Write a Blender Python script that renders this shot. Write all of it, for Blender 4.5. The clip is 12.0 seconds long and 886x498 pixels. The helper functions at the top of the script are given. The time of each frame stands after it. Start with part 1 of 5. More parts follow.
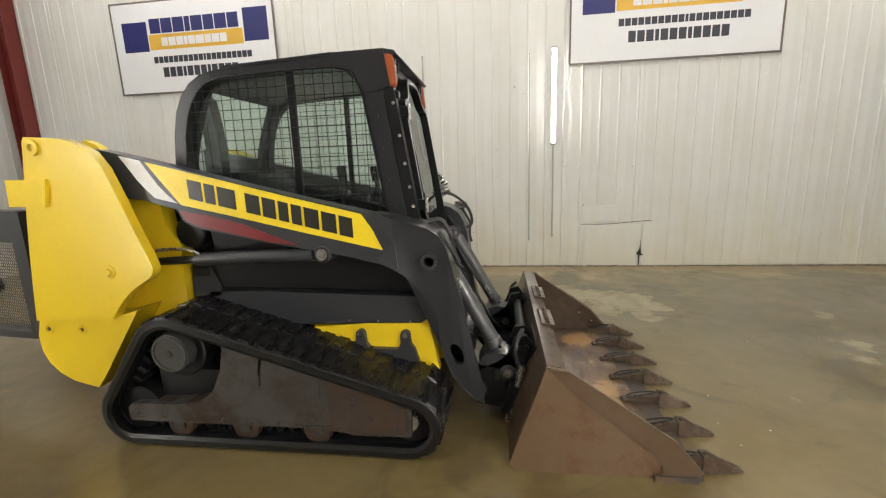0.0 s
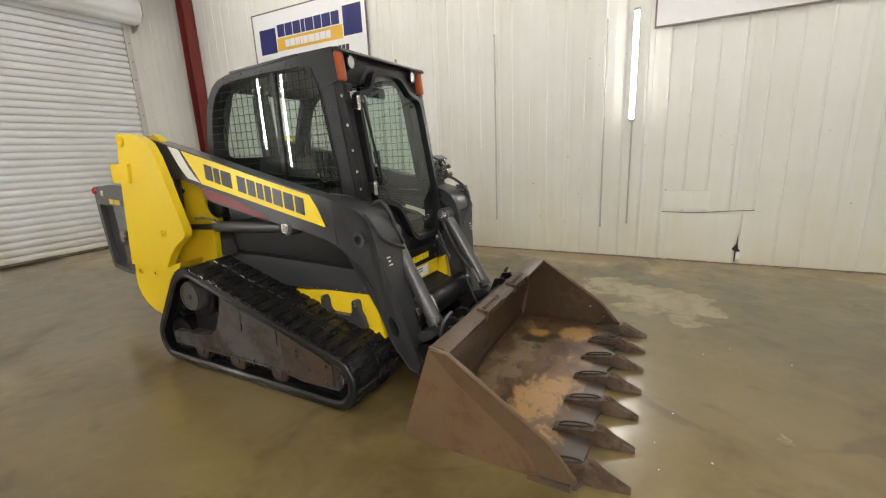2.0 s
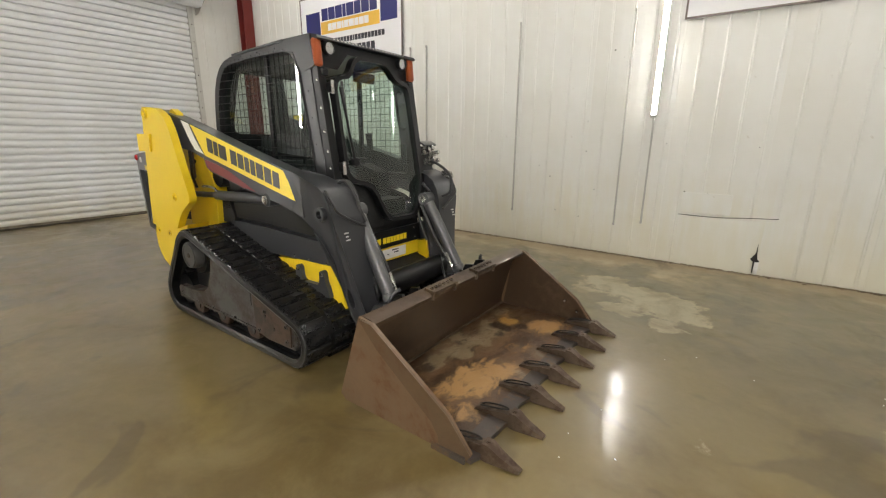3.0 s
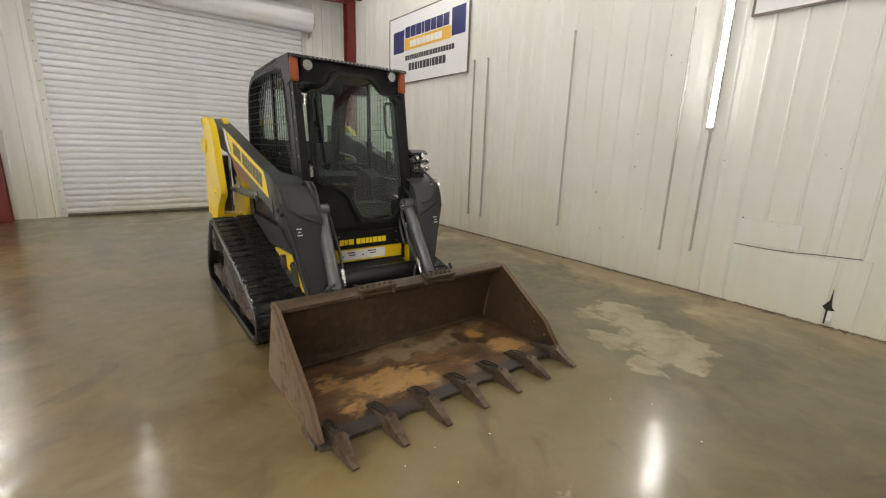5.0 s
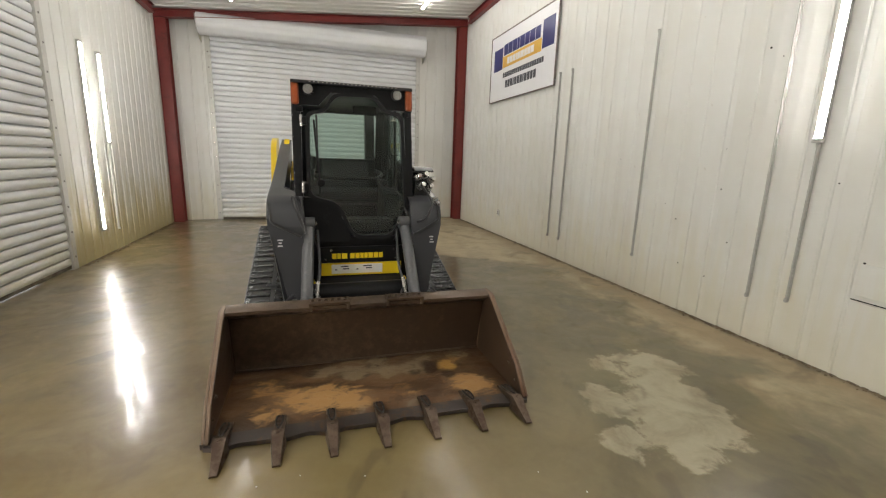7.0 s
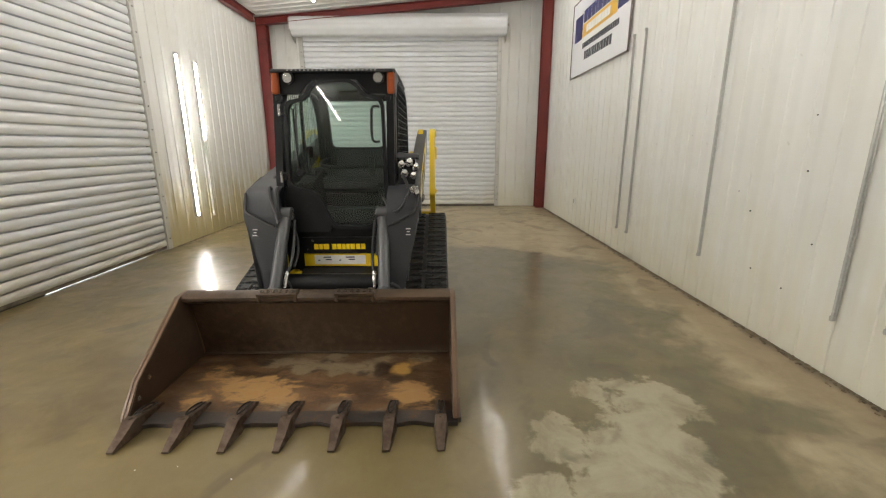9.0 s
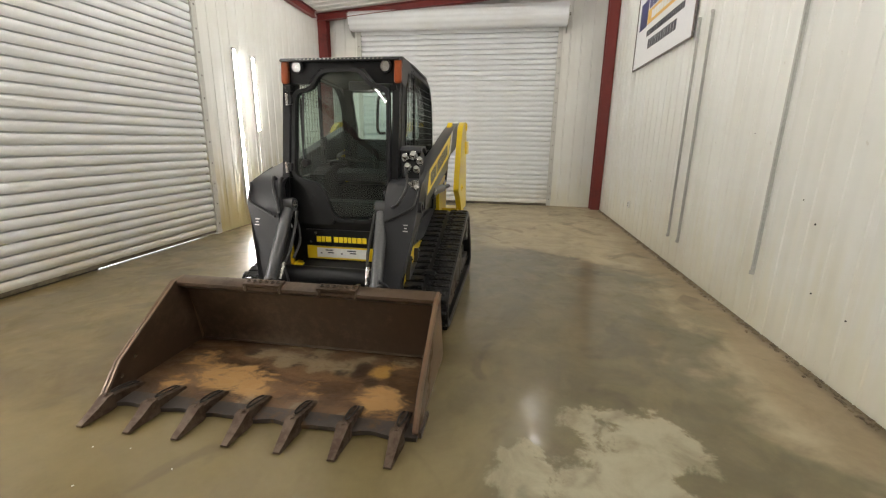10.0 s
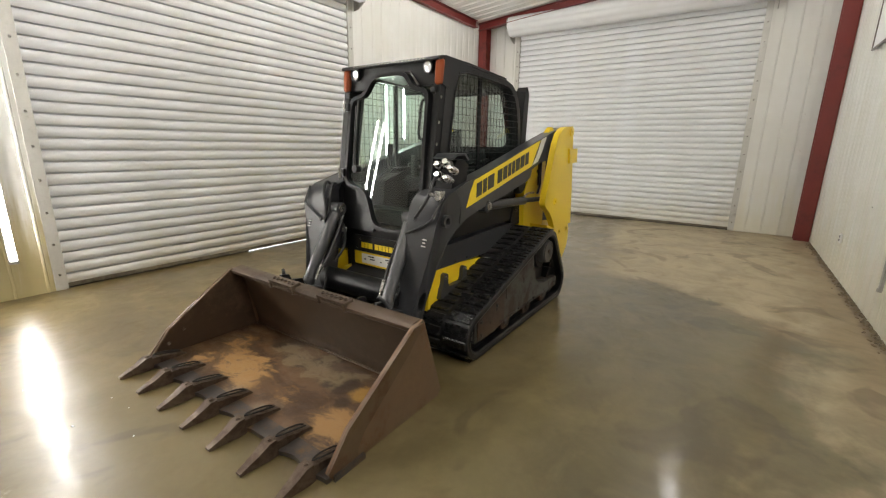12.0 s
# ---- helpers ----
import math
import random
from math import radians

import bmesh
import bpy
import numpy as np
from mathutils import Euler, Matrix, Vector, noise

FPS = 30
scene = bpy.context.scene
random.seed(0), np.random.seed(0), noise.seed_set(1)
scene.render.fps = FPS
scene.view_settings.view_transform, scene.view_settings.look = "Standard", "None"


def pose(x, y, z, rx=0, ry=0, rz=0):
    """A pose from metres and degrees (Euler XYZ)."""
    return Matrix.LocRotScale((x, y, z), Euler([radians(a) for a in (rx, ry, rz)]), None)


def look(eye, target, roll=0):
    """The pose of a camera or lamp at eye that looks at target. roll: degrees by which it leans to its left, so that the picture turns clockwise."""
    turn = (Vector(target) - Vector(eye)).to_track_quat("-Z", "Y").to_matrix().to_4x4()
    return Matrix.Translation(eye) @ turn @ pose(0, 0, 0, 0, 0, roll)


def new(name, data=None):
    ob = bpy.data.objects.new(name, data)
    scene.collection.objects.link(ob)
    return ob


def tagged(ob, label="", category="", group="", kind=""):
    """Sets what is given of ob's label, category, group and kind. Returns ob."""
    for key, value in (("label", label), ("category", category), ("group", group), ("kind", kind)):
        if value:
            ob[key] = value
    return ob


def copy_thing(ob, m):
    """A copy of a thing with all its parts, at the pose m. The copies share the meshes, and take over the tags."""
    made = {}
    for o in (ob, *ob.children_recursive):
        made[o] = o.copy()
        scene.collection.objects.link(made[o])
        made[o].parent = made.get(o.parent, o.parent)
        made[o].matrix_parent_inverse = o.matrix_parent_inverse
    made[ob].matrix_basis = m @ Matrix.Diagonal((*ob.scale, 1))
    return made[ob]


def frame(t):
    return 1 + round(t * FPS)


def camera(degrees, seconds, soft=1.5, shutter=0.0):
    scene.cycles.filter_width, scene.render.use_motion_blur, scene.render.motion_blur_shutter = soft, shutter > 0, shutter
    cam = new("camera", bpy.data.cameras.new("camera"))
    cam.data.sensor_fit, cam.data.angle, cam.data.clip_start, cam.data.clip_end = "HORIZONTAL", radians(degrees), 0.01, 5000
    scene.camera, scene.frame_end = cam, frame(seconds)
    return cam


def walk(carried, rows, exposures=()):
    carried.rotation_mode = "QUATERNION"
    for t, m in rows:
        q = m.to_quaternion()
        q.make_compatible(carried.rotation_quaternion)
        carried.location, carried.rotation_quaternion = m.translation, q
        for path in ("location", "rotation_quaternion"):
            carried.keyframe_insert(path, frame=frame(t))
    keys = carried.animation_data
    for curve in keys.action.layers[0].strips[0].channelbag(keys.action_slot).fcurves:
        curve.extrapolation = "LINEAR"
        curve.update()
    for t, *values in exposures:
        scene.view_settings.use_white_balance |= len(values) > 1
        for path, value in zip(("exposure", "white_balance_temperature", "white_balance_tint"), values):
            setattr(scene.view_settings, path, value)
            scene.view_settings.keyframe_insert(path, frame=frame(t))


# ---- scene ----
EXPOSURE, WALL_POWER, ROOF_POWER = 1.02, 56.0, 23.0
cam = camera(93.2, 12.0, soft=1.2)
PATH = [
    (0, (1.615, -2.606, 1.394), (1.352, -0.66, 1.011), -2.0),
    (0.5, (1.882, -2.512, 1.37), (1.475, -0.598, 0.96), -2.4),
    (1, (2.14, -2.412, 1.384), (1.561, -0.545, 0.962), -3.2),
    (1.5, (2.46, -2.409, 1.389), (1.69, -0.622, 0.926), -3.1),
    (2, (2.73, -2.39, 1.394), (1.813, -0.672, 0.938), -2.6),
    (2.5, (3.0, -2.276, 1.393), (1.933, -0.659, 0.895), -0.4),
    (3, (3.281, -2.196, 1.377), (2.158, -0.621, 0.871), 0.4),
    (3.2, (3.415, -2.173, 1.377), (2.267, -0.622, 0.85), 0.6),
    (5, (4.128, -1.467, 1.385), (2.594, -0.273, 0.916), 1.8),
    (5.5, (4.274, -1.218, 1.397), (2.659, -0.137, 0.925), 1.0),
    (6, (4.366, -0.913, 1.41), (2.653, 0.027, 0.98), 1.9),
    (6.5, (4.429, -0.643, 1.412), (2.636, 0.127, 0.972), 0.8),
    (7, (4.527, -0.326, 1.422), (2.66, 0.261, 1.009), 1.8),
    (7.2, (4.545, -0.222, 1.417), (2.662, 0.305, 0.999), 1.2),
    (8.8, (4.415, 0.703, 1.409), (2.47, 0.767, 0.948), -0.6),
    (9, (4.401, 0.79, 1.42), (2.459, 0.801, 0.941), -0.3),
    (9.5, (4.317, 1.009, 1.388), (2.385, 0.878, 0.891), 0.4),
    (10, (4.176, 1.252, 1.398), (2.261, 0.952, 0.902), 0.8),
    (10.5, (4.066, 1.512, 1.385), (2.192, 0.998, 0.911), 1.1),
    (11, (3.918, 1.765, 1.413), (2.126, 1.017, 0.935), 1.1),
    (11.5, (3.668, 1.937, 1.419), (1.973, 0.993, 0.933), 1.5),
    (12, (3.454, 2.112, 1.407), (1.856, 1.008, 0.931), 0.9),
]
walk(cam, [(t, look(eye, target, roll)) for t, eye, target, roll in PATH], exposures=[(t, EXPOSURE + more) for t, more in ((0.0, -0.02), (3.0, 0.0), (5.5, -0.11), (7.5, -0.09), (9.5, 0.1), (12.0, 0.14))])
# ---- world, light ----
world = bpy.data.worlds.new("world")
scene.world = world
world.use_nodes = True
world.node_tree.nodes["Background"].inputs[0].default_value = (0.75, 0.82, 0.9, 1)
world.node_tree.nodes["Background"].inputs[1].default_value = 0.05


# ---- materials ----
def nodes_of(name):
    m = bpy.data.materials.new(name)
    m.use_nodes = True
    return m, m.node_tree.nodes, m.node_tree.links, m.node_tree.nodes["Principled BSDF"]


def tex(n, ln, scale, detail=6.0, rough=0.6, space="Object", distort=0.0, stretch=None):
    co = n.new("ShaderNodeTexCoord")
    t = n.new("ShaderNodeTexNoise")
    t.inputs["Scale"].default_value = scale
    t.inputs["Detail"].default_value = detail
    t.inputs["Roughness"].default_value = rough
    t.inputs["Distortion"].default_value = distort
    src = co.outputs[space]
    if stretch:
        mp = n.new("ShaderNodeMapping")
        mp.inputs["Scale"].default_value = stretch
        ln.new(src, mp.inputs[0])
        src = mp.outputs[0]
    ln.new(src, t.inputs["Vector"])
    return t.outputs["Fac"]


def ramp(n, ln, src, lo, hi, a=0.0, b=1.0):
    r = n.new("ShaderNodeMapRange")
    r.interpolation_type = "SMOOTHSTEP"
    for i, v in ((1, lo), (2, hi), (3, a), (4, b)):
        r.inputs[i].default_value = v
    ln.new(src, r.inputs[0])
    return r.outputs[0]


def calc(n, ln, op, a, b=0.5, c=0.5):
    m = n.new("ShaderNodeMath")
    m.operation = op
    for i, v in enumerate((a, b, c)):
        if isinstance(v, (int, float)):
            m.inputs[i].default_value = v
        else:
            ln.new(v, m.inputs[i])
    return m.outputs[0]


def mixc(n, ln, fac, a, b):
    m = n.new("ShaderNodeMix")
    m.data_type = "RGBA"
    for i, v in ((0, fac), (6, a), (7, b)):
        if isinstance(v, (int, float)):
            m.inputs[i].default_value = v
        elif isinstance(v, tuple):
            m.inputs[i].default_value = (*v, 1) if len(v) == 3 else v
        else:
            ln.new(v, m.inputs[i])
    return m.outputs[2]


def bump(n, ln, p, height, strength, distance):
    b = n.new("ShaderNodeBump")
    b.inputs["Strength"].default_value = strength
    b.inputs["Distance"].default_value = distance
    ln.new(height, b.inputs["Height"])
    ln.new(b.outputs[0], p.inputs["Normal"])


def surface(name, base, worn, amount=0.55, grain=30.0, patch=3.0, rough=0.5, spread=0.2, metal=0.0, relief=0.15, coat=0.0, spec=0.5, tone=0.05):
    """A painted, bare or rubber surface: base colour, a worn or dirty colour in patches, grain at two scales."""
    m, n, ln, p = nodes_of(name)
    big = tex(n, ln, patch, 5, 0.65, distort=0.4)
    small = tex(n, ln, grain, 8, 0.7)
    mask = ramp(n, ln, calc(n, ln, "MULTIPLY_ADD", small, 0.45, calc(n, ln, "MULTIPLY", big, 0.75)), amount, amount + 0.22)
    shade = ramp(n, ln, small, 0.3, 0.7, 1.0 - tone, 1.0 + tone)
    col = mixc(n, ln, mask, base, worn)
    hsv = n.new("ShaderNodeHueSaturation")
    ln.new(col, hsv.inputs["Color"])
    ln.new(shade, hsv.inputs["Value"])
    ln.new(hsv.outputs[0], p.inputs["Base Color"])
    ln.new(ramp(n, ln, calc(n, ln, "ADD", mask, calc(n, ln, "MULTIPLY", small, 0.6)), 0.1, 1.3, max(0.03, rough - spread / 2), rough + spread / 2), p.inputs["Roughness"])
    p.inputs["Metallic"].default_value = metal
    p.inputs["Coat Weight"].default_value = coat
    p.inputs["Coat Roughness"].default_value = 0.12
    p.inputs["Specular IOR Level"].default_value = spec
    if relief:
        bump(n, ln, p, small, relief, 0.004)
    return m


YELLOW = surface("yellow_paint", (0.8, 0.565, 0.017), (0.66, 0.44, 0.022), 0.8, 30, 1.2, 0.37, 0.15, relief=0.0, coat=0.3, tone=0.015)
ARM = surface("charcoal_paint", (0.036, 0.0367, 0.0402), (0.046, 0.0457, 0.0475), 0.72, 12, 1.0, 0.34, 0.1, relief=0.01, spec=0.4, tone=0.02)
BLACK = surface("black_paint", (0.0095, 0.0095, 0.0101), (0.021, 0.025, 0.024), 0.68, 40, 3.5, 0.42, 0.25, relief=0.05, spec=0.2)
CAB = surface("cab_grey_paint", (0.0185, 0.0188, 0.0202), (0.036, 0.0355, 0.0345), 0.68, 40, 2.5, 0.38, 0.2, relief=0.03, spec=0.28)
PLASTIC = surface("dark_plastic", (0.0165, 0.0167, 0.0176), (0.028, 0.0275, 0.027), 0.64, 80, 5, 0.5, 0.2, relief=0.06, spec=0.2)
RUBBER = surface("track_rubber", (0.009, 0.009, 0.0094), (0.021, 0.019, 0.017), 0.68, 45, 5, 0.42, 0.24, relief=0.05, spec=0.4)
RUBBER_LUG = surface("lug_rubber", (0.009, 0.009, 0.0095), (0.024, 0.022, 0.02), 0.6, 30, 7, 0.4, 0.3, relief=0.06, spec=0.3, tone=0.2)
HUB = surface("grimy_hub_grey", (0.05, 0.049, 0.047), (0.03, 0.026, 0.022), 0.6, 30, 9, 0.5, 0.2, relief=0.1)
FRAME = surface("grimy_frame_paint", (0.06, 0.057, 0.054), (0.034, 0.019, 0.01), 0.52, 14, 3.6, 0.5, 0.25, relief=0.12)
RUSTY_PLATE = surface("rusty_guard", (0.06, 0.033, 0.019), (0.04, 0.031, 0.025), 0.55, 26, 5, 0.6, 0.25, relief=0.3)
BUCKET = surface("worn_brown_steel", (0.15, 0.094, 0.054), (0.115, 0.054, 0.024), 0.56, 22, 2.6, 0.42, 0.24, metal=0.15, relief=0.08, tone=0.08)
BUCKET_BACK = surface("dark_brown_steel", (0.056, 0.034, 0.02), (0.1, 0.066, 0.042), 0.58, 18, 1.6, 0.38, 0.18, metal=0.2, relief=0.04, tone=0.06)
CUTTER = surface("rubbed_brown_steel", (0.112, 0.072, 0.041), (0.09, 0.045, 0.022), 0.56, 24, 3.5, 0.4, 0.25, metal=0.25, relief=0.12, tone=0.08)
EDGE_STEEL = surface("worn_edge_steel", (0.08, 0.068, 0.062), (0.17, 0.1, 0.052), 0.6, 20, 5, 0.44, 0.3, metal=0.5, relief=0.3)
BUCKET_LIP = surface("dark_lip_steel", (0.085, 0.055, 0.034), (0.05, 0.032, 0.02), 0.54, 22, 2.4, 0.42, 0.25, metal=0.2, relief=0.1, tone=0.08)
CYLINDER = surface("grey_cylinder_paint", (0.085, 0.086, 0.09), (0.14, 0.135, 0.13), 0.62, 40, 4, 0.39, 0.2, metal=0.3, relief=0.03)
TOOTH = surface("tooth_steel", (0.1, 0.07, 0.048), (0.06, 0.034, 0.02), 0.5, 30, 11, 0.5, 0.25, metal=0.5, relief=0.3)
CHROME = surface("chrome", (0.75, 0.75, 0.74), (0.6, 0.6, 0.58), 0.7, 60, 6, 0.14, 0.12, metal=1.0, relief=0.02)
STEEL = surface("zinc_steel", (0.42, 0.41, 0.39), (0.25, 0.22, 0.19), 0.6, 50, 8, 0.35, 0.2, metal=0.9, relief=0.1)
HOSE = surface("hose_rubber", (0.02, 0.02, 0.021), (0.05, 0.048, 0.045), 0.62, 70, 8, 0.45, 0.2, relief=0.12)
SEAT = surface("seat_vinyl", (0.05, 0.051, 0.054), (0.08, 0.078, 0.075), 0.62, 60, 4, 0.55, 0.2, relief=0.03, spec=0.2)
DECAL_YELLOW = surface("yellow_decal", (0.82, 0.61, 0.02), (0.68, 0.49, 0.03), 0.78, 60, 6, 0.37, 0.15, relief=0.02)
DECAL_WHITE = surface("white_decal", (0.72, 0.71, 0.69), (0.5, 0.48, 0.45), 0.68, 60, 6, 0.35, 0.15, relief=0.02)
DECAL_RED = surface("red_decal", (0.17, 0.012, 0.016), (0.2, 0.035, 0.035), 0.66, 50, 6, 0.4, 0.2, relief=0.02)
DECAL_BLACK = surface("black_decal", (0.022, 0.02, 0.015), (0.12, 0.09, 0.02), 0.7, 70, 8, 0.35, 0.15, relief=0.02)
RED_STEEL = surface("red_oxide_steel", (0.17, 0.022, 0.018), (0.1, 0.02, 0.017), 0.6, 20, 1.6, 0.5, 0.2, relief=0.08)
SIGN_WHITE = surface("sign_white", (0.76, 0.76, 0.78), (0.68, 0.68, 0.69), 0.76, 20, 1.2, 0.36, 0.1, relief=0.0, tone=0.01)
NAVY = surface("sign_navy", (0.02, 0.022, 0.13), (0.03, 0.03, 0.16), 0.7, 50, 3, 0.35, 0.1, relief=0.0)
GOLD = surface("sign_gold", (0.72, 0.43, 0.06), (0.66, 0.4, 0.07), 0.7, 50, 3, 0.35, 0.1, relief=0.0)
INK = surface("sign_ink", (0.035, 0.035, 0.05), (0.06, 0.06, 0.07), 0.7, 60, 4, 0.4, 0.1, relief=0.0)
FRAME_DARK = surface("sign_frame", (0.16, 0.13, 0.12), (0.25, 0.22, 0.2), 0.6, 40, 5, 0.45, 0.2, metal=0.4, relief=0.05)
GALV = surface("galvanised_steel", (0.5, 0.49, 0.46), (0.36, 0.33, 0.28), 0.58, 30, 3, 0.42, 0.2, metal=0.75, relief=0.1)
RAIL = surface("grimy_rail_paint", (0.52, 0.51, 0.48), (0.3, 0.28, 0.24), 0.62, 30, 2.5, 0.45, 0.2, metal=0.2, relief=0.08)
BOTTOM_BAR = surface("grimy_bottom_bar", (0.2, 0.17, 0.12), (0.09, 0.075, 0.055), 0.5, 30, 3, 0.6, 0.2, metal=0.2, relief=0.2)
ORANGE = surface("orange_lens", (0.27, 0.058, 0.014), (0.19, 0.038, 0.009), 0.7, 90, 9, 0.35, 0.1, relief=0.05, spec=0.3)
RED_LENS = surface("red_lens", (0.35, 0.012, 0.015), (0.25, 0.01, 0.012), 0.7, 90, 9, 0.2, 0.1, relief=0.05)
REFLECTOR = surface("lamp_reflector", (0.6, 0.6, 0.59), (0.4, 0.4, 0.39), 0.6, 120, 20, 0.24, 0.1, metal=0.9, relief=0.3)
TUBE_OFF = surface("unlit_tube_plastic", (0.45, 0.445, 0.42), (0.3, 0.29, 0.26), 0.6, 40, 5, 0.35, 0.2, relief=0.02)
# near-black: puts the shade of holes, slots and creases into colour; also clips, screws
DARK_GAP = surface("dark_crevice", (0.015, 0.012, 0.01), (0.03, 0.022, 0.015), 0.6, 40, 5, 0.8, 0.1, relief=0.1)
DEBRIS = surface("dirt_crumbs", (0.2, 0.15, 0.09), (0.1, 0.075, 0.05), 0.5, 60, 8, 0.8, 0.1, relief=0.3)
TARP = surface("black_tarp", (0.012, 0.012, 0.013), (0.03, 0.03, 0.03), 0.6, 20, 3, 0.6, 0.2, relief=0.2)


def wall_paint():
    m, n, ln, p = nodes_of("white_wall_panel")
    big = tex(n, ln, 0.7, 4, 0.6)
    streak = tex(n, ln, 2.0, 6, 0.65, stretch=(5.0, 5.0, 0.5))
    small = tex(n, ln, 45, 6, 0.6)
    geo = n.new("ShaderNodeNewGeometry")
    xyz = n.new("ShaderNodeSeparateXYZ")
    ln.new(geo.outputs["Position"], xyz.inputs[0])
    # splashed mud and rust near the floor, in streaks of uneven height
    reach = calc(n, ln, "MULTIPLY_ADD", streak, 1.3, calc(n, ln, "MULTIPLY_ADD", big, 1.1, -0.7))
    stained = ramp(n, ln, xyz.outputs[1], -3.2, -2.6, 1.0, 0.5)
    low = calc(n, ln, "MULTIPLY", ramp(n, ln, calc(n, ln, "SUBTRACT", reach, xyz.outputs[2]), -0.6, 0.5, 0.0, 0.8), stained)
    col = mixc(n, ln, ramp(n, ln, big, 0.35, 0.65), (0.722, 0.722, 0.702), (0.68, 0.67, 0.632))
    col = mixc(n, ln, low, col, (0.6, 0.53, 0.31))
    rust = calc(n, ln, "MULTIPLY", ramp(n, ln, xyz.outputs[1], -3.15, -2.9), -1.0)
    rust = calc(n, ln, "MULTIPLY", calc(n, ln, "ADD", rust, 1.0), ramp(n, ln, calc(n, ln, "SUBTRACT", calc(n, ln, "MULTIPLY_ADD", streak, 3.0, -0.75), xyz.outputs[2]), -0.5, 0.6, 0.0, 0.75))
    col = mixc(n, ln, rust, col, (0.4, 0.32, 0.12))
    spots = ramp(n, ln, tex(n, ln, 9, 3, 0.5, distort=1.0), 0.72, 0.78)
    col = mixc(n, ln, calc(n, ln, "MULTIPLY", spots, 0.35), col, (0.4, 0.34, 0.26))
    ln.new(col, p.inputs["Base Color"])
    ln.new(ramp(n, ln, small, 0.2, 0.8, 0.45, 0.6), p.inputs["Roughness"])
    p.inputs["Specular IOR Level"].default_value = 0.35
    bump(n, ln, p, big, 0.2, 0.03)
    return m


def door_paint():
    m, n, ln, p = nodes_of("roller_door_white")
    big = tex(n, ln, 0.9, 5, 0.6)
    streak = tex(n, ln, 2.2, 6, 0.65, "Generated", stretch=(1.0, 5.0, 1.0))
    small = tex(n, ln, 40, 6, 0.6)
    geo = n.new("ShaderNodeNewGeometry")
    xyz = n.new("ShaderNodeSeparateXYZ")
    ln.new(geo.outputs["Position"], xyz.inputs[0])
    col = mixc(n, ln, ramp(n, ln, big, 0.38, 0.66), (0.735, 0.748, 0.775), (0.685, 0.688, 0.69))
    # splashed mud on the lowest slats, in streaks of uneven height
    low = ramp(n, ln, calc(n, ln, "SUBTRACT", calc(n, ln, "MULTIPLY_ADD", big, 1.3, -0.35), xyz.outputs[2]), -0.35, 0.45, 0.0, 0.6)
    col = mixc(n, ln, calc(n, ln, "MULTIPLY", low, ramp(n, ln, streak, 0.3, 0.65, 0.5, 1.0)), col, (0.5, 0.43, 0.27))
    spots = ramp(n, ln, tex(n, ln, 13, 3, 0.5, distort=0.8), 0.74, 0.78, 0.0, 0.5)
    col = mixc(n, ln, spots, col, (0.33, 0.29, 0.24))
    ln.new(col, p.inputs["Base Color"])
    ln.new(ramp(n, ln, small, 0.2, 0.8, 0.34, 0.46), p.inputs["Roughness"])
    return m


def blots(n, ln, pos, places, soft):
    """How deep a place lies inside the nearest of some round stains (x, y, r)."""
    total = None
    for x, y, r in places:
        d = n.new("ShaderNodeVectorMath")
        d.operation = "DISTANCE"
        d.inputs[1].default_value = (x, y, 0)
        ln.new(pos, d.inputs[0])
        one = calc(n, ln, "SUBTRACT", r, d.outputs["Value"])
        total = one if total is None else calc(n, ln, "SMOOTH_MAX", total, one, soft)
    return total


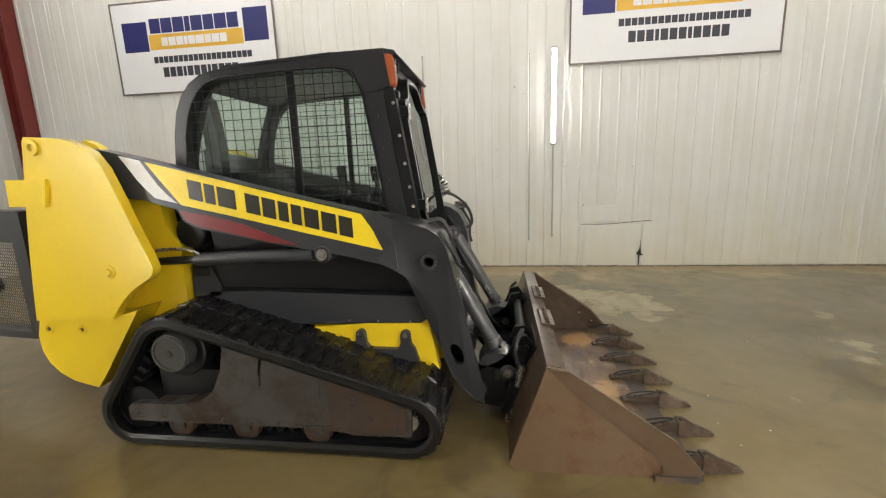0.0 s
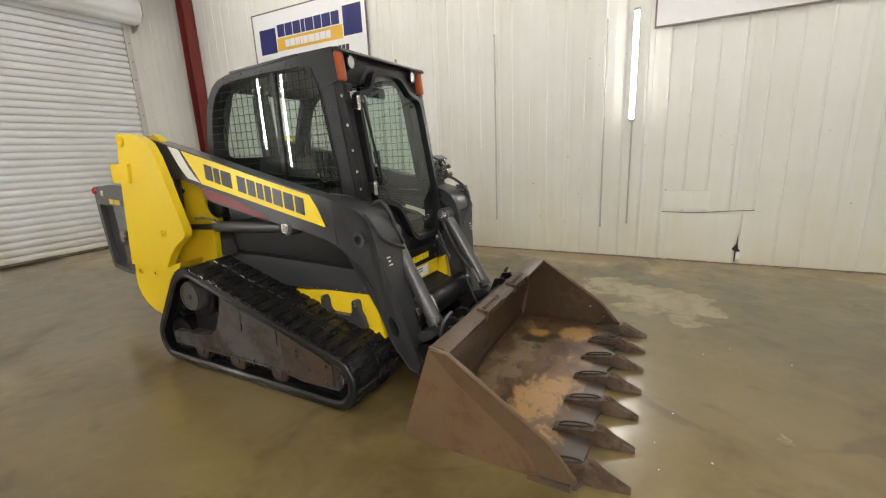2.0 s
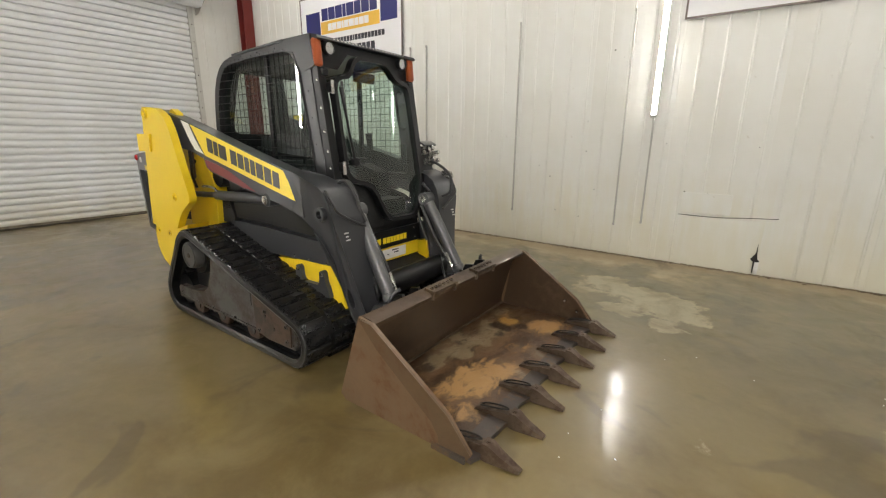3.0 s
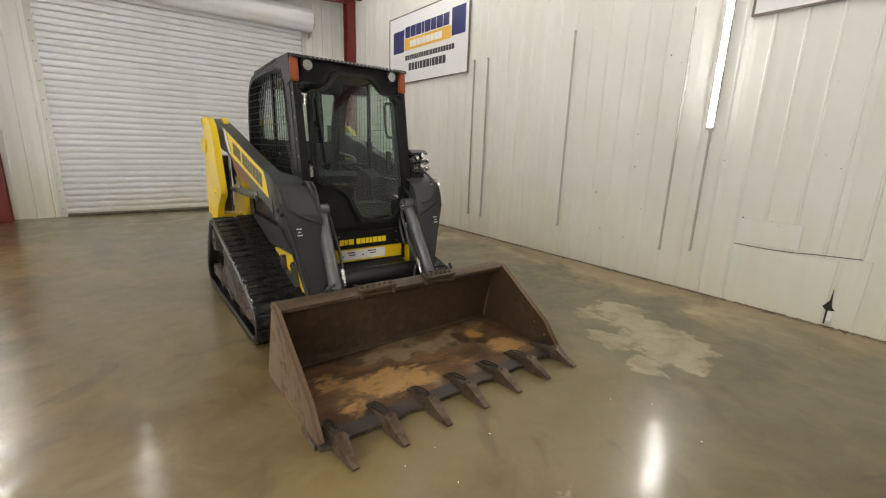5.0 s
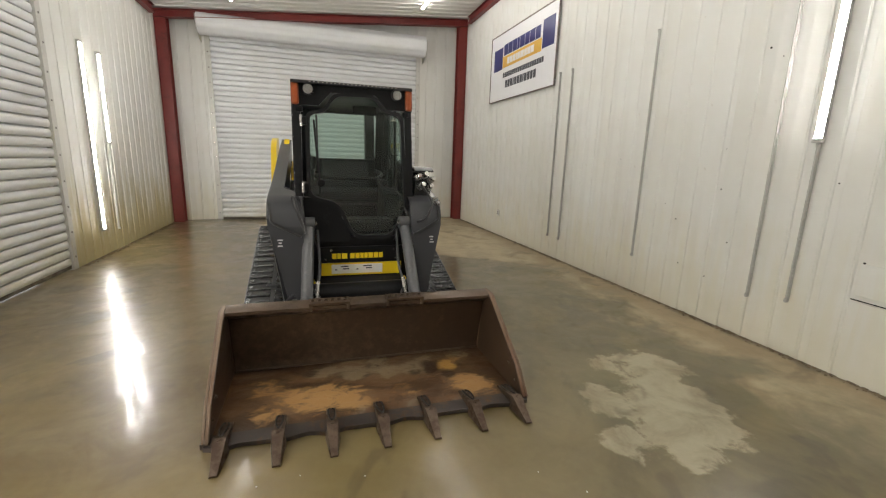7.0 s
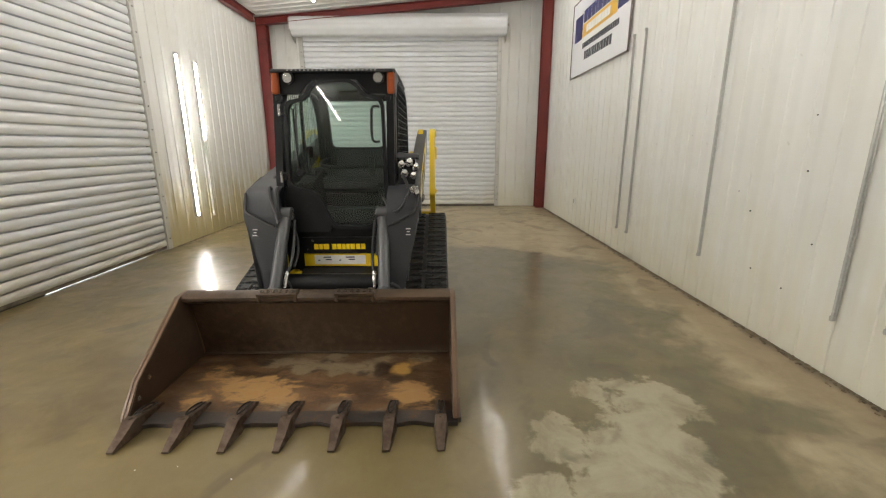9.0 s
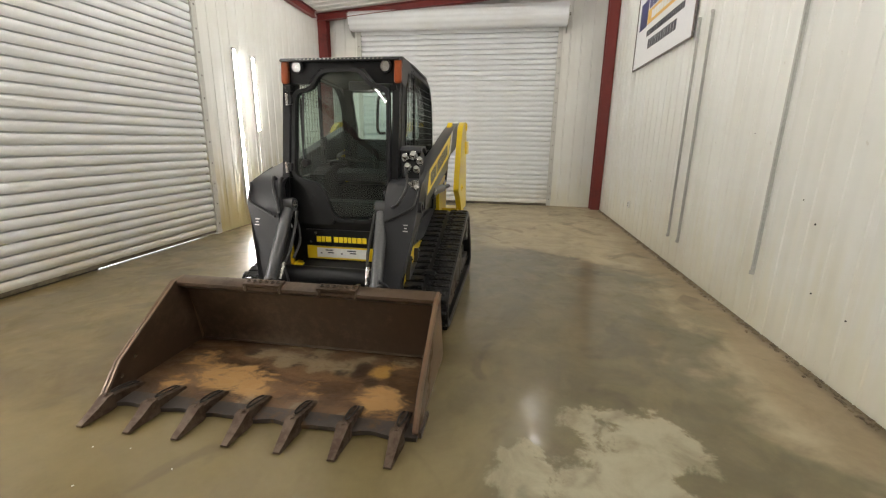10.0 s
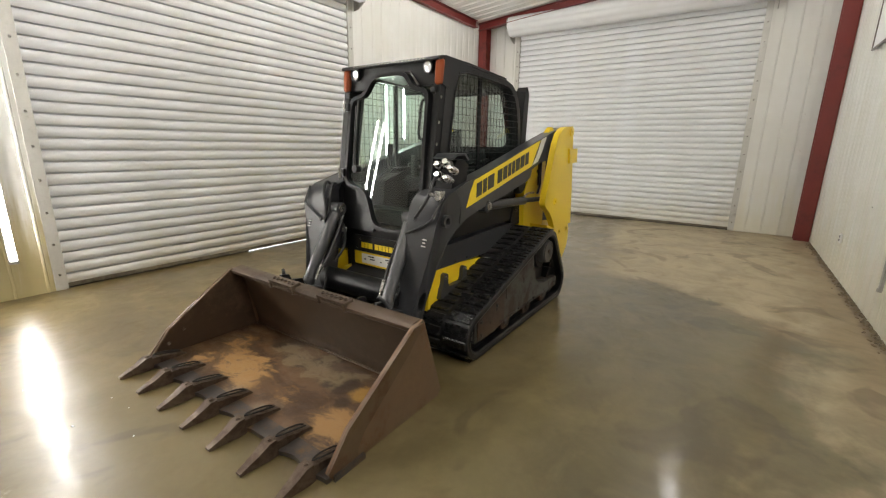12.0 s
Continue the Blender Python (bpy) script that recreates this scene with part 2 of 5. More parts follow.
def floor_paint():
    m, n, ln, p = nodes_of("wet_concrete")
    geo = n.new("ShaderNodeNewGeometry")
    pos = geo.outputs["Position"]
    xyz = n.new("ShaderNodeSeparateXYZ")
    ln.new(pos, xyz.inputs[0])
    big = tex(n, ln, 0.55, 6, 0.62, distort=0.8)
    mid = tex(n, ln, 2.6, 8, 0.65, distort=0.6)
    small = tex(n, ln, 26, 8, 0.7)

    dry = blots(n, ln, pos, ((2.3, 2.05, 0.24), (2.2, 1.7, 0.16), (2.62, 1.82, 0.28), (2.86, 1.72, 0.32), (2.98, 1.5, 0.24), (2.6, 1.38, 0.2), (2.9, 1.22, 0.16), (1.66, -1.24, -0.02), (1.78, -1.24, -0.02), (3.28, -0.1, -0.02), (3.3, -0.18, 0.0), (3.32, -0.26, -0.02), (4.45, 1.3, 0.1), (4.36, 1.0, 0.06), (4.22, 0.66, 0.12), (4.14, 0.42, 0.1), (2.08, 1.24, -0.05)), 0.08)
    edge = tex(n, ln, 5.5, 5, 0.6, distort=0.3)
    dry = ramp(n, ln, calc(n, ln, "ADD", dry, calc(n, ln, "MULTIPLY_ADD", edge, 0.5, -0.27)), -0.02, 0.05)
    wide = tex(n, ln, 1.0, 4, 0.5, distort=0.7)
    # the dried border along the sign wall and the far end
    line = calc(n, ln, "ADD", ramp(n, ln, xyz.outputs[0], -3.6, -1.6, 0.4, 1.1), ramp(n, ln, xyz.outputs[0], -1.7, -0.6, 0.0, 1.6))
    strip = calc(n, ln, "ADD", calc(n, ln, "SUBTRACT", xyz.outputs[1], line), calc(n, ln, "MULTIPLY_ADD", wide, 2.2, -1.1))
    strip = ramp(n, ln, calc(n, ln, "ADD", strip, calc(n, ln, "MULTIPLY_ADD", edge, 0.6, -0.3)), -0.25, 0.4)
    foot = ramp(n, ln, calc(n, ln, "ADD", xyz.outputs[1], calc(n, ln, "MULTIPLY_ADD", edge, 0.16, -0.08)), 3.1, 3.2, 0.0, 0.75)
    warm = mixc(n, ln, ramp(n, ln, big, 0.38, 0.62), (0.1, 0.068, 0.023), (0.164, 0.12, 0.046))
    cool = mixc(n, ln, ramp(n, ln, big, 0.38, 0.62), (0.098, 0.078, 0.034), (0.148, 0.12, 0.058))
    base = mixc(n, ln, ramp(n, ln, calc(n, ln, "ADD", xyz.outputs[1], calc(n, ln, "MULTIPLY_ADD", wide, 3.0, -1.5)), -0.6, 1.6), warm, cool)
    base = mixc(n, ln, ramp(n, ln, mid, 0.38, 0.72, 0.0, 0.6), base, (0.19, 0.148, 0.07))
    base = mixc(n, ln, calc(n, ln, "MULTIPLY", strip, ramp(n, ln, mid, 0.3, 0.65, 0.5, 0.95)), base, (0.43, 0.355, 0.235))
    base = mixc(n, ln, ramp(n, ln, calc(n, ln, "ADD", xyz.outputs[1], calc(n, ln, "MULTIPLY_ADD", wide, 0.9, -0.45)), 2.75, 3.05, 0.0, 0.5), base, (0.2, 0.135, 0.07))
    base = mixc(n, ln, foot, base, (0.1, 0.075, 0.045))
    base = mixc(n, ln, calc(n, ln, "MULTIPLY", dry, ramp(n, ln, mid, 0.3, 0.6, 0.45, 1.0)), base, (0.33, 0.295, 0.205))
    mark = ramp(n, ln, tex(n, ln, 1.4, 3, 0.5, distort=1.5), 0.57, 0.66, 0.0, 0.4)
    base = mixc(n, ln, mark, base, (0.05, 0.037, 0.02))
    hsv = n.new("ShaderNodeHueSaturation")
    ln.new(base, hsv.inputs["Color"])
    ln.new(ramp(n, ln, small, 0.25, 0.75, 0.965, 1.035), hsv.inputs["Value"])
    ln.new(hsv.outputs[0], p.inputs["Base Color"])
    film = tex(n, ln, 5.0, 3, 0.55, distort=0.8)
    rough = calc(n, ln, "ADD", calc(n, ln, "MULTIPLY_ADD", ramp(n, ln, mid, 0.3, 0.75), 0.07, 0.03), ramp(n, ln, film, 0.45, 0.75, 0.0, 0.11))
    rough = calc(n, ln, "ADD", rough, calc(n, ln, "MULTIPLY", calc(n, ln, "MAXIMUM", dry, calc(n, ln, "MULTIPLY", strip, 0.6)), 0.34))
    ln.new(calc(n, ln, "ADD", rough, 0.26), p.inputs["Roughness"])
    p.inputs["Specular IOR Level"].default_value = 0.42
    wave = calc(n, ln, "MULTIPLY_ADD", tex(n, ln, 9.0, 2, 0.4), 0.3, tex(n, ln, 3.0, 2, 0.4, distort=0.3))
    bump(n, ln, p, calc(n, ln, "MULTIPLY_ADD", small, 0.05, wave), 0.35, 0.014)
    # a thin film of water over the damp concrete
    ln.new(p.inputs["Normal"].links[0].from_socket, p.inputs["Coat Normal"])
    damp = ramp(n, ln, tex(n, ln, 2.4, 6, 0.65, distort=0.8), 0.38, 0.56, 0.3, 1.0)
    ln.new(calc(n, ln, "MULTIPLY", damp, ramp(n, ln, calc(n, ln, "MAXIMUM", dry, strip), 0.0, 0.8, 0.95, 0.12)), p.inputs["Coat Weight"])
    p.inputs["Coat IOR"].default_value = 1.33
    ln.new(calc(n, ln, "ADD", ramp(n, ln, film, 0.38, 0.62, 0.035, 0.16), ramp(n, ln, big, 0.4, 0.65, 0.0, 0.05)), p.inputs["Coat Roughness"])
    return m


def bucket_floor_paint():
    m, n, ln, p = nodes_of("muddy_bucket_floor")
    geo = n.new("ShaderNodeNewGeometry")
    pos = geo.outputs["Position"]
    big = tex(n, ln, 1.7, 6, 0.62, distort=0.9, stretch=(1.3, 0.8, 1))
    rag = tex(n, ln, 8.0, 9, 0.7, distort=0.5, stretch=(1.3, 0.8, 1))
    small = tex(n, ln, 30, 8, 0.7)

    def stain(places, depth, lo, hi, top):
        return ramp(n, ln, calc(n, ln, "ADD", blots(n, ln, pos, places, 0.06), calc(n, ln, "MULTIPLY_ADD", rag, depth, -depth / 2)), lo, hi, 0.0, top)

    col = mixc(n, ln, ramp(n, ln, big, 0.42, 0.6), (0.058, 0.03, 0.014), (0.135, 0.072, 0.033))
    # rust where water dried, grey clay along the rear, a dark worn lip in front
    col = mixc(n, ln, stain(((2.17, -0.3, 0.16), (2.26, -0.15, 0.12), (2.14, -0.45, 0.12), (2.25, 0.62, 0.15), (2.0, -0.62, 0.07), (2.28, -0.62, 0.08), (1.9, 0.62, 0.06), (2.2, 0.2, 0.04)), 0.5, -0.03, 0.07, 0.95), col, (0.36, 0.205, 0.078))
    col = mixc(n, ln, stain(((1.87, -0.3, 0.08), (1.89, -0.1, 0.1), (1.92, 0.1, 0.11), (1.96, 0.3, 0.1), (1.83, 0.4, 0.06), (1.8, 0.1, 0.05), (1.8, -0.4, 0.04), (1.82, 0.65, 0.05)), 0.45, -0.03, 0.03, 0.85), col, (0.22, 0.17, 0.1))
    col = mixc(n, ln, stain(((1.965, 0.53, 0.075), (1.91, 0.58, 0.04)), 0.16, -0.02, 0.03, 0.9), col, (0.42, 0.24, 0.06))
    col = mixc(n, ln, stain(((1.87, -0.375, 0.045), (1.93, 0.41, 0.06), (2.01, 0.4, 0.05), (2.02, 0.29, 0.045), (1.97, 0.62, 0.03), (2.08, 0.5, 0.05)), 0.12, -0.02, 0.02, 0.9), col, (0.035, 0.02, 0.012))
    col = mixc(n, ln, ramp(n, ln, tex(n, ln, 5.0, 8, 0.7, distort=0.8, stretch=(1.6, 0.7, 1)), 0.54, 0.66, 0.0, 0.55), col, (0.035, 0.019, 0.01))
    col = mixc(n, ln, stain(((2.36, -0.5, 0.05), (2.37, -0.1, 0.05), (2.36, 0.2, 0.06), (2.37, 0.5, 0.04)), 0.4, -0.02, 0.06, 0.75), col, (0.2, 0.17, 0.125))
    ln.new(col, p.inputs["Base Color"])
    ln.new(ramp(n, ln, rag, 0.35, 0.65, 0.3, 0.55), p.inputs["Roughness"])
    p.inputs["Coat Weight"].default_value = 0.3
    p.inputs["Coat Roughness"].default_value = 0.14
    p.inputs["Coat IOR"].default_value = 1.33
    bump(n, ln, p, calc(n, ln, "ADD", rag, calc(n, ln, "MULTIPLY", small, 0.3)), 0.35, 0.01)
    return m


def glass_paint(name, tint):
    m = bpy.data.materials.new(name)
    m.use_nodes = True
    n, ln = m.node_tree.nodes, m.node_tree.links
    n.remove(n["Principled BSDF"])
    clear, gloss, mix, face = n.new("ShaderNodeBsdfTransparent"), n.new("ShaderNodeBsdfGlossy"), n.new("ShaderNodeMixShader"), n.new("ShaderNodeLayerWeight")
    clear.inputs[0].default_value = (*tint, 1)
    gloss.inputs["Roughness"].default_value = 0.02
    face.inputs[0].default_value = 0.5
    sheen = calc(n, ln, "MULTIPLY_ADD", calc(n, ln, "POWER", face.outputs["Facing"], 4.0), 0.8, 0.085)
    ln.new(sheen, mix.inputs[0])
    ln.new(clear.outputs[0], mix.inputs[1])
    ln.new(gloss.outputs[0], mix.inputs[2])
    ln.new(mix.outputs[0], n["Material Output"].inputs[0])
    return m


def one_sided(ob, outward):
    """Leaves the gloss on the outer face of a pane and makes its core plain clear glass."""
    ob.data.materials.append(CORE)
    out = Vector(outward)
    for f in ob.data.polygons:
        f.material_index = 0 if f.normal.dot(out) > 0.6 else 1


def clear_paint(name):
    m = bpy.data.materials.new(name)
    m.use_nodes = True
    n, ln = m.node_tree.nodes, m.node_tree.links
    n.remove(n["Principled BSDF"])
    ln.new(n.new("ShaderNodeBsdfTransparent").outputs[0], n["Material Output"].inputs[0])
    return m


def glow(name, colour, strength):
    m = bpy.data.materials.new(name)
    m.use_nodes = True
    n, ln = m.node_tree.nodes, m.node_tree.links
    n.remove(n["Principled BSDF"])
    e = n.new("ShaderNodeEmission")
    e.inputs[0].default_value, e.inputs[1].default_value = (*colour, 1), strength
    ln.new(e.outputs[0], n["Material Output"].inputs[0])
    return m


WALL, FLOOR, BUCKET_FLOOR, DOOR_WHITE = wall_paint(), floor_paint(), bucket_floor_paint(), door_paint()
GLASS, SIDE_GLASS, CORE = glass_paint("door_glass", (0.71, 0.85, 0.78)), glass_paint("side_glass", (0.76, 0.85, 0.81)), clear_paint("glass_core")
LIT = glow("lit_wall_tube", (1.0, 0.968, 0.905), WALL_POWER)
ROOF_LIT = glow("lit_roof_tube", (1.0, 0.968, 0.905), ROOF_POWER)


# ---- mesh helpers ----
def finish(bm, smooth=35.0):
    bmesh.ops.recalc_face_normals(bm, faces=bm.faces)
    for f in bm.faces:
        f.smooth = True
    for e in bm.edges:
        e.smooth = len(e.link_faces) == 2 and e.calc_face_angle(0.0) < radians(smooth)


def mesh_from(name, bm, material, smooth=35.0):
    finish(bm, smooth)
    me = bpy.data.meshes.new(name)
    bm.to_mesh(me)
    bm.free()
    me.materials.append(material)
    return me


def part(name, bm, material, parent=None, label="", smooth=35.0):
    ob = new(name, mesh_from(name, bm, material, smooth))
    if parent:
        ob.parent = parent
    return tagged(ob, label)


def root(name, label, category, place=(0, 0, 0), group="", kind=""):
    ob = new(name)
    ob.location = place
    ob.empty_display_size = 0.1
    return tagged(ob, label, category, group, kind)


def bevel(bm, width, segments=1, least=30.0):
    edges = [e for e in bm.edges if len(e.link_faces) == 2 and e.calc_face_angle(0.0) > radians(least)]
    bmesh.ops.bevel(bm, geom=edges, offset=width, segments=segments, affect="EDGES", clamp_overlap=True, profile=0.5)
    return bm


def box(c, s, rot=None, bm=None):
    bm = bm or bmesh.new()
    m = Matrix.Translation(c) @ (rot or Matrix()) @ Matrix.Diagonal((*s, 1))
    bmesh.ops.create_cube(bm, size=1.0, matrix=m)
    return bm


def prism(pts, a, b, axis="y", bm=None):
    """A polygon drawn in the two other axes, pushed from a to b along axis."""
    bm = bm or bmesh.new()
    put = {"y": lambda u, v, w: (u, w, v), "x": lambda u, v, w: (w, u, v), "z": lambda u, v, w: (u, v, w)}[axis]
    lo = [bm.verts.new(put(u, v, a)) for u, v in pts]
    hi = [bm.verts.new(put(u, v, b)) for u, v in pts]
    bm.faces.new(lo)
    bm.faces.new(hi[::-1])
    k = len(pts)
    for i in range(k):
        bm.faces.new((lo[i], hi[i], hi[(i + 1) % k], lo[(i + 1) % k]))
    return bm


def rounded(pts, r, steps=4):
    """A closed outline with its corners rounded off."""
    out = []
    for i, p in enumerate(pts):
        a, b, c = Vector(pts[i - 1]), Vector(p), Vector(pts[(i + 1) % len(pts)])
        p1 = b + (a - b).normalized() * min(r, (a - b).length * 0.45)
        p2 = b + (c - b).normalized() * min(r, (c - b).length * 0.45)
        for k in range(steps + 1):
            t = k / steps
            q = p1 * (1 - t) ** 2 + b * 2 * t * (1 - t) + p2 * t * t
            out.append((q.x, q.y))
    return out


def ring(outer, inner, a, b, axis="y", bm=None):
    """A frame between two outlines of as many points, pushed from a to b."""
    bm = bm or bmesh.new()
    put = {"y": lambda u, v, w: (u, w, v), "x": lambda u, v, w: (w, u, v), "z": lambda u, v, w: (u, v, w)}[axis]
    loops = [[bm.verts.new(put(u, v, w)) for u, v in pts] for pts, w in ((outer, a), (outer, b), (inner, b), (inner, a))]
    k = len(outer)
    for one, two in zip(loops, loops[1:] + loops[:1]):
        for i in range(k):
            bm.faces.new((one[i], one[(i + 1) % k], two[(i + 1) % k], two[i]))
    return bm


def rod(p, q, r, r2=None, seg=16, bm=None):
    bm = bm or bmesh.new()
    p, q = Vector(p), Vector(q)
    d = q - p
    m = Matrix.Translation((p + q) / 2) @ d.to_track_quat("Z", "Y").to_matrix().to_4x4()
    bmesh.ops.create_cone(bm, cap_ends=True, segments=seg, radius1=r, radius2=r if r2 is None else r2, depth=d.length, matrix=m)
    return bm


def pipe(p, q, r, hole, seg=20, bm=None):
    """A hollow cylinder."""
    bm = bm or bmesh.new()
    p, q = Vector(p), Vector(q)
    m = (q - p).to_track_quat("Z", "Y").to_matrix()
    loops = []
    for c, rr in ((p, r), (q, r), (q, hole), (p, hole)):
        loops.append([bm.verts.new(c + m @ Vector((rr * math.cos(i * math.tau / seg), rr * math.sin(i * math.tau / seg), 0))) for i in range(seg)])
    for one, two in zip(loops, loops[1:] + loops[:1]):
        for i in range(seg):
            bm.faces.new((one[i], one[(i + 1) % seg], two[(i + 1) % seg], two[i]))
    return bm


def bend(points, steps=6):
    """A smooth line through points."""
    pts = [Vector(p) for p in points]
    pts = [2 * pts[0] - pts[1]] + pts + [2 * pts[-1] - pts[-2]]
    out = []
    for i in range(1, len(pts) - 2):
        a, b, c, d = pts[i - 1 : i + 3]
        for k in range(steps):
            t = k / steps
            out.append(0.5 * (2 * b + (c - a) * t + (2 * a - 5 * b + 4 * c - d) * t * t + (3 * b - a - 3 * c + d) * t ** 3))
    return out + [pts[-2]]


def hose(points, r, seg=8, steps=6, bm=None):
    """A round tube along a smooth line."""
    bm = bm or bmesh.new()
    line = bend(points, steps)
    rows, up = [], Vector((0.13, 0.31, 1)).normalized()
    for i, c in enumerate(line):
        d = (line[min(i + 1, len(line) - 1)] - line[max(i - 1, 0)]).normalized()
        side = d.cross(up).normalized()
        over = side.cross(d)
        rows.append([bm.verts.new(c + r * (math.cos(k * math.tau / seg) * side + math.sin(k * math.tau / seg) * over)) for k in range(seg)])
    for one, two in zip(rows, rows[1:]):
        for k in range(seg):
            bm.faces.new((one[k], one[(k + 1) % seg], two[(k + 1) % seg], two[k]))
    bm.faces.new(rows[0][::-1])
    bm.faces.new(rows[-1])
    return bm


def bolt(c, n, r=0.014, h=0.012, bm=None):
    """A washer and a six-sided head that look along n."""
    c, n = Vector(c), Vector(n).normalized()
    bm = rod(c - n * 0.004, c + n * 0.003, r * 1.5, seg=14, bm=bm)
    return rod(c, c + n * h, r, r * 0.92, seg=6, bm=bm)


def glyphs(name, material, parent, label, c, right, up, out, height, widths, gap=0.18, thick=0.0016):
    """A row of plain blocks the size of letters, each a part; 0 stands for a space."""
    c, right, up, out = Vector(c), Vector(right).normalized(), Vector(up).normalized(), Vector(out).normalized()
    x = 0.0
    for w in widths:
        if w > 0:
            bm = bmesh.new()
            q = [(x, 0), (x + w * height, 0), (x + w * height, height), (x, height)]
            lo = [bm.verts.new(c + right * u + up * v) for u, v in q]
            hi = [bm.verts.new(c + right * u + up * v + out * thick) for u, v in q]
            bm.faces.new(hi)
            bm.faces.new(lo[::-1])
            for i in range(4):
                bm.faces.new((lo[i], lo[(i + 1) % 4], hi[(i + 1) % 4], hi[i]))
            part(name, bm, material, parent, label)
            x += (w + gap) * height
        else:
            x += 0.4 * height


def bolts(parent, places, n, r=0.008, h=0.007, material=None):
    """A bolt head at each place, all of one shape."""
    me = mesh_from("bolt_head", bolt((0, 0, 0), n, r, h), material or STEEL)
    for c in places:
        ob = new("bolt_head", me)
        ob.location, ob.parent = c, parent


# ---- the hall ----
NORTH, SOUTH, WEST, EAST = 3.22, -3.1, -5.7, 11.6
floor = part("floor", box(((WEST + EAST) / 2, (NORTH + SOUTH) / 2, -0.1), (EAST - WEST + 0.4, NORTH - SOUTH + 0.4, 0.2)), FLOOR)
tagged(floor, "wet brown concrete floor with pale dry patches", "floor", kind="structure")


def rib_section(width, phase=0.0, rib=0.0075):
    """The outline of a ribbed sheet: narrow ribs 0.2286 m apart, seen from above; the back is flat."""
    pts, k = [(0.0, 0.0)], 0
    x = phase
    while x + 0.05 < width:
        if x > 0.004:
            pts += [(x, 0.0), (x + 0.007, rib), (x + 0.02, rib), (x + 0.027, 0.0)]
            mid = x + 0.114 + 0.0155
            if mid + 0.03 < width:
                pts += [(mid - 0.02, 0.0), (mid - 0.012, 0.001), (mid + 0.012, 0.001), (mid + 0.02, 0.0)]
        x += 0.2286
    pts += [(width, 0.0), (width, -0.03), (0.0, -0.03)]
    return pts


def sheet(width, height):
    bm = prism(rib_section(width, 0.05), 0.0, height, "z")
    return mesh_from("panel", bm, WALL, 20)


def clad(parent, origin, along, inward, spans):
    """Ribbed sheets on a wall: spans of (start, end, bottom, top), cut into sheets 0.914 m wide."""
    made = {}
    along, inward = Vector(along), Vector(inward)
    for a, b, z0, z1 in spans:
        x = a
        while x < b - 0.03:
            w = min(0.9144, b - x)
            key = (round(w, 3), round(z1 - z0, 3))
            if key not in made:
                made[key] = sheet(w - 0.0015, z1 - z0)
            ob = new("panel", made[key])
            spot = Vector(origin) + along * x + Vector((0, 0, z0)) + inward * random.uniform(0.0, 0.003)
            turn = Matrix((along, inward, (0, 0, 1))).transposed().to_4x4()
            if turn.determinant() < 0:
                turn = Matrix((-along, inward, (0, 0, 1))).transposed().to_4x4()
                spot += along * w
            ob.matrix_basis = Matrix.Translation(spot) @ turn
            ob.parent = parent
            x += 0.9144


DOOR_W = (-2.25, 2.11, 3.78)
DOOR_S = (-1.46, 2.36, 3.55)
wall_north = part("wall_north", box(((WEST + EAST) / 2, NORTH + 0.13, 2.35), (EAST - WEST + 0.4, 0.2, 4.7)), WALL)
tagged(wall_north, "white ribbed sheet metal wall, stained near the floor", "wall", kind="structure")
clad(wall_north, (WEST, NORTH, 0), (1, 0, 0), (0, -1, 0), [(0, EAST - WEST, 0.0, 4.66)])

bm = box(((WEST + DOOR_S[0]) / 2 - 0.1, SOUTH - 0.13, 2.35), (DOOR_S[0] - WEST + 0.2, 0.2, 4.7))
box(((EAST + DOOR_S[1]) / 2 + 0.1, SOUTH - 0.13, 2.35), (EAST - DOOR_S[1] + 0.2, 0.2, 4.7), bm=bm)
box(((DOOR_S[0] + DOOR_S[1]) / 2, SOUTH - 0.13, (DOOR_S[2] + 4.7) / 2), (DOOR_S[1] - DOOR_S[0], 0.2, 4.7 - DOOR_S[2]), bm=bm)
wall_south = part("wall_south", bm, WALL)
tagged(wall_south, "white ribbed sheet metal wall round a roller door", "wall", kind="structure")
clad(wall_south, (WEST, SOUTH, 0), (1, 0, 0), (0, 1, 0), [(0, DOOR_S[0] - WEST - 0.06, 0.0, 4.1), (DOOR_S[0] - WEST - 0.06, DOOR_S[1] - WEST + 0.06, DOOR_S[2], 4.1), (DOOR_S[1] - WEST + 0.06, EAST - WEST, 0.0, 4.1)])

bm = box((WEST - 0.13, (SOUTH + DOOR_W[0]) / 2 - 0.1, 2.35), (0.2, DOOR_W[0] - SOUTH + 0.2, 4.7))
box((WEST - 0.13, (NORTH + DOOR_W[1]) / 2 + 0.1, 2.35), (0.2, NORTH - DOOR_W[1] + 0.2, 4.7), bm=bm)
box((WEST - 0.13, (DOOR_W[0] + DOOR_W[1]) / 2, (DOOR_W[2] + 4.7) / 2), (0.2, DOOR_W[1] - DOOR_W[0], 4.7 - DOOR_W[2]), bm=bm)
wall_west = part("wall_west", bm, WALL)
tagged(wall_west, "white ribbed end wall round a wide roller door", "wall", kind="structure")
clad(wall_west, (WEST, SOUTH, 0), (0, 1, 0), (1, 0, 0), [(0, DOOR_W[0] - SOUTH - 0.07, 0.0, 4.62), (DOOR_W[0] - SOUTH - 0.07, DOOR_W[1] - SOUTH + 0.07, DOOR_W[2], 4.62), (DOOR_W[1] - SOUTH + 0.07, NORTH - SOUTH, 0.0, 4.62)])

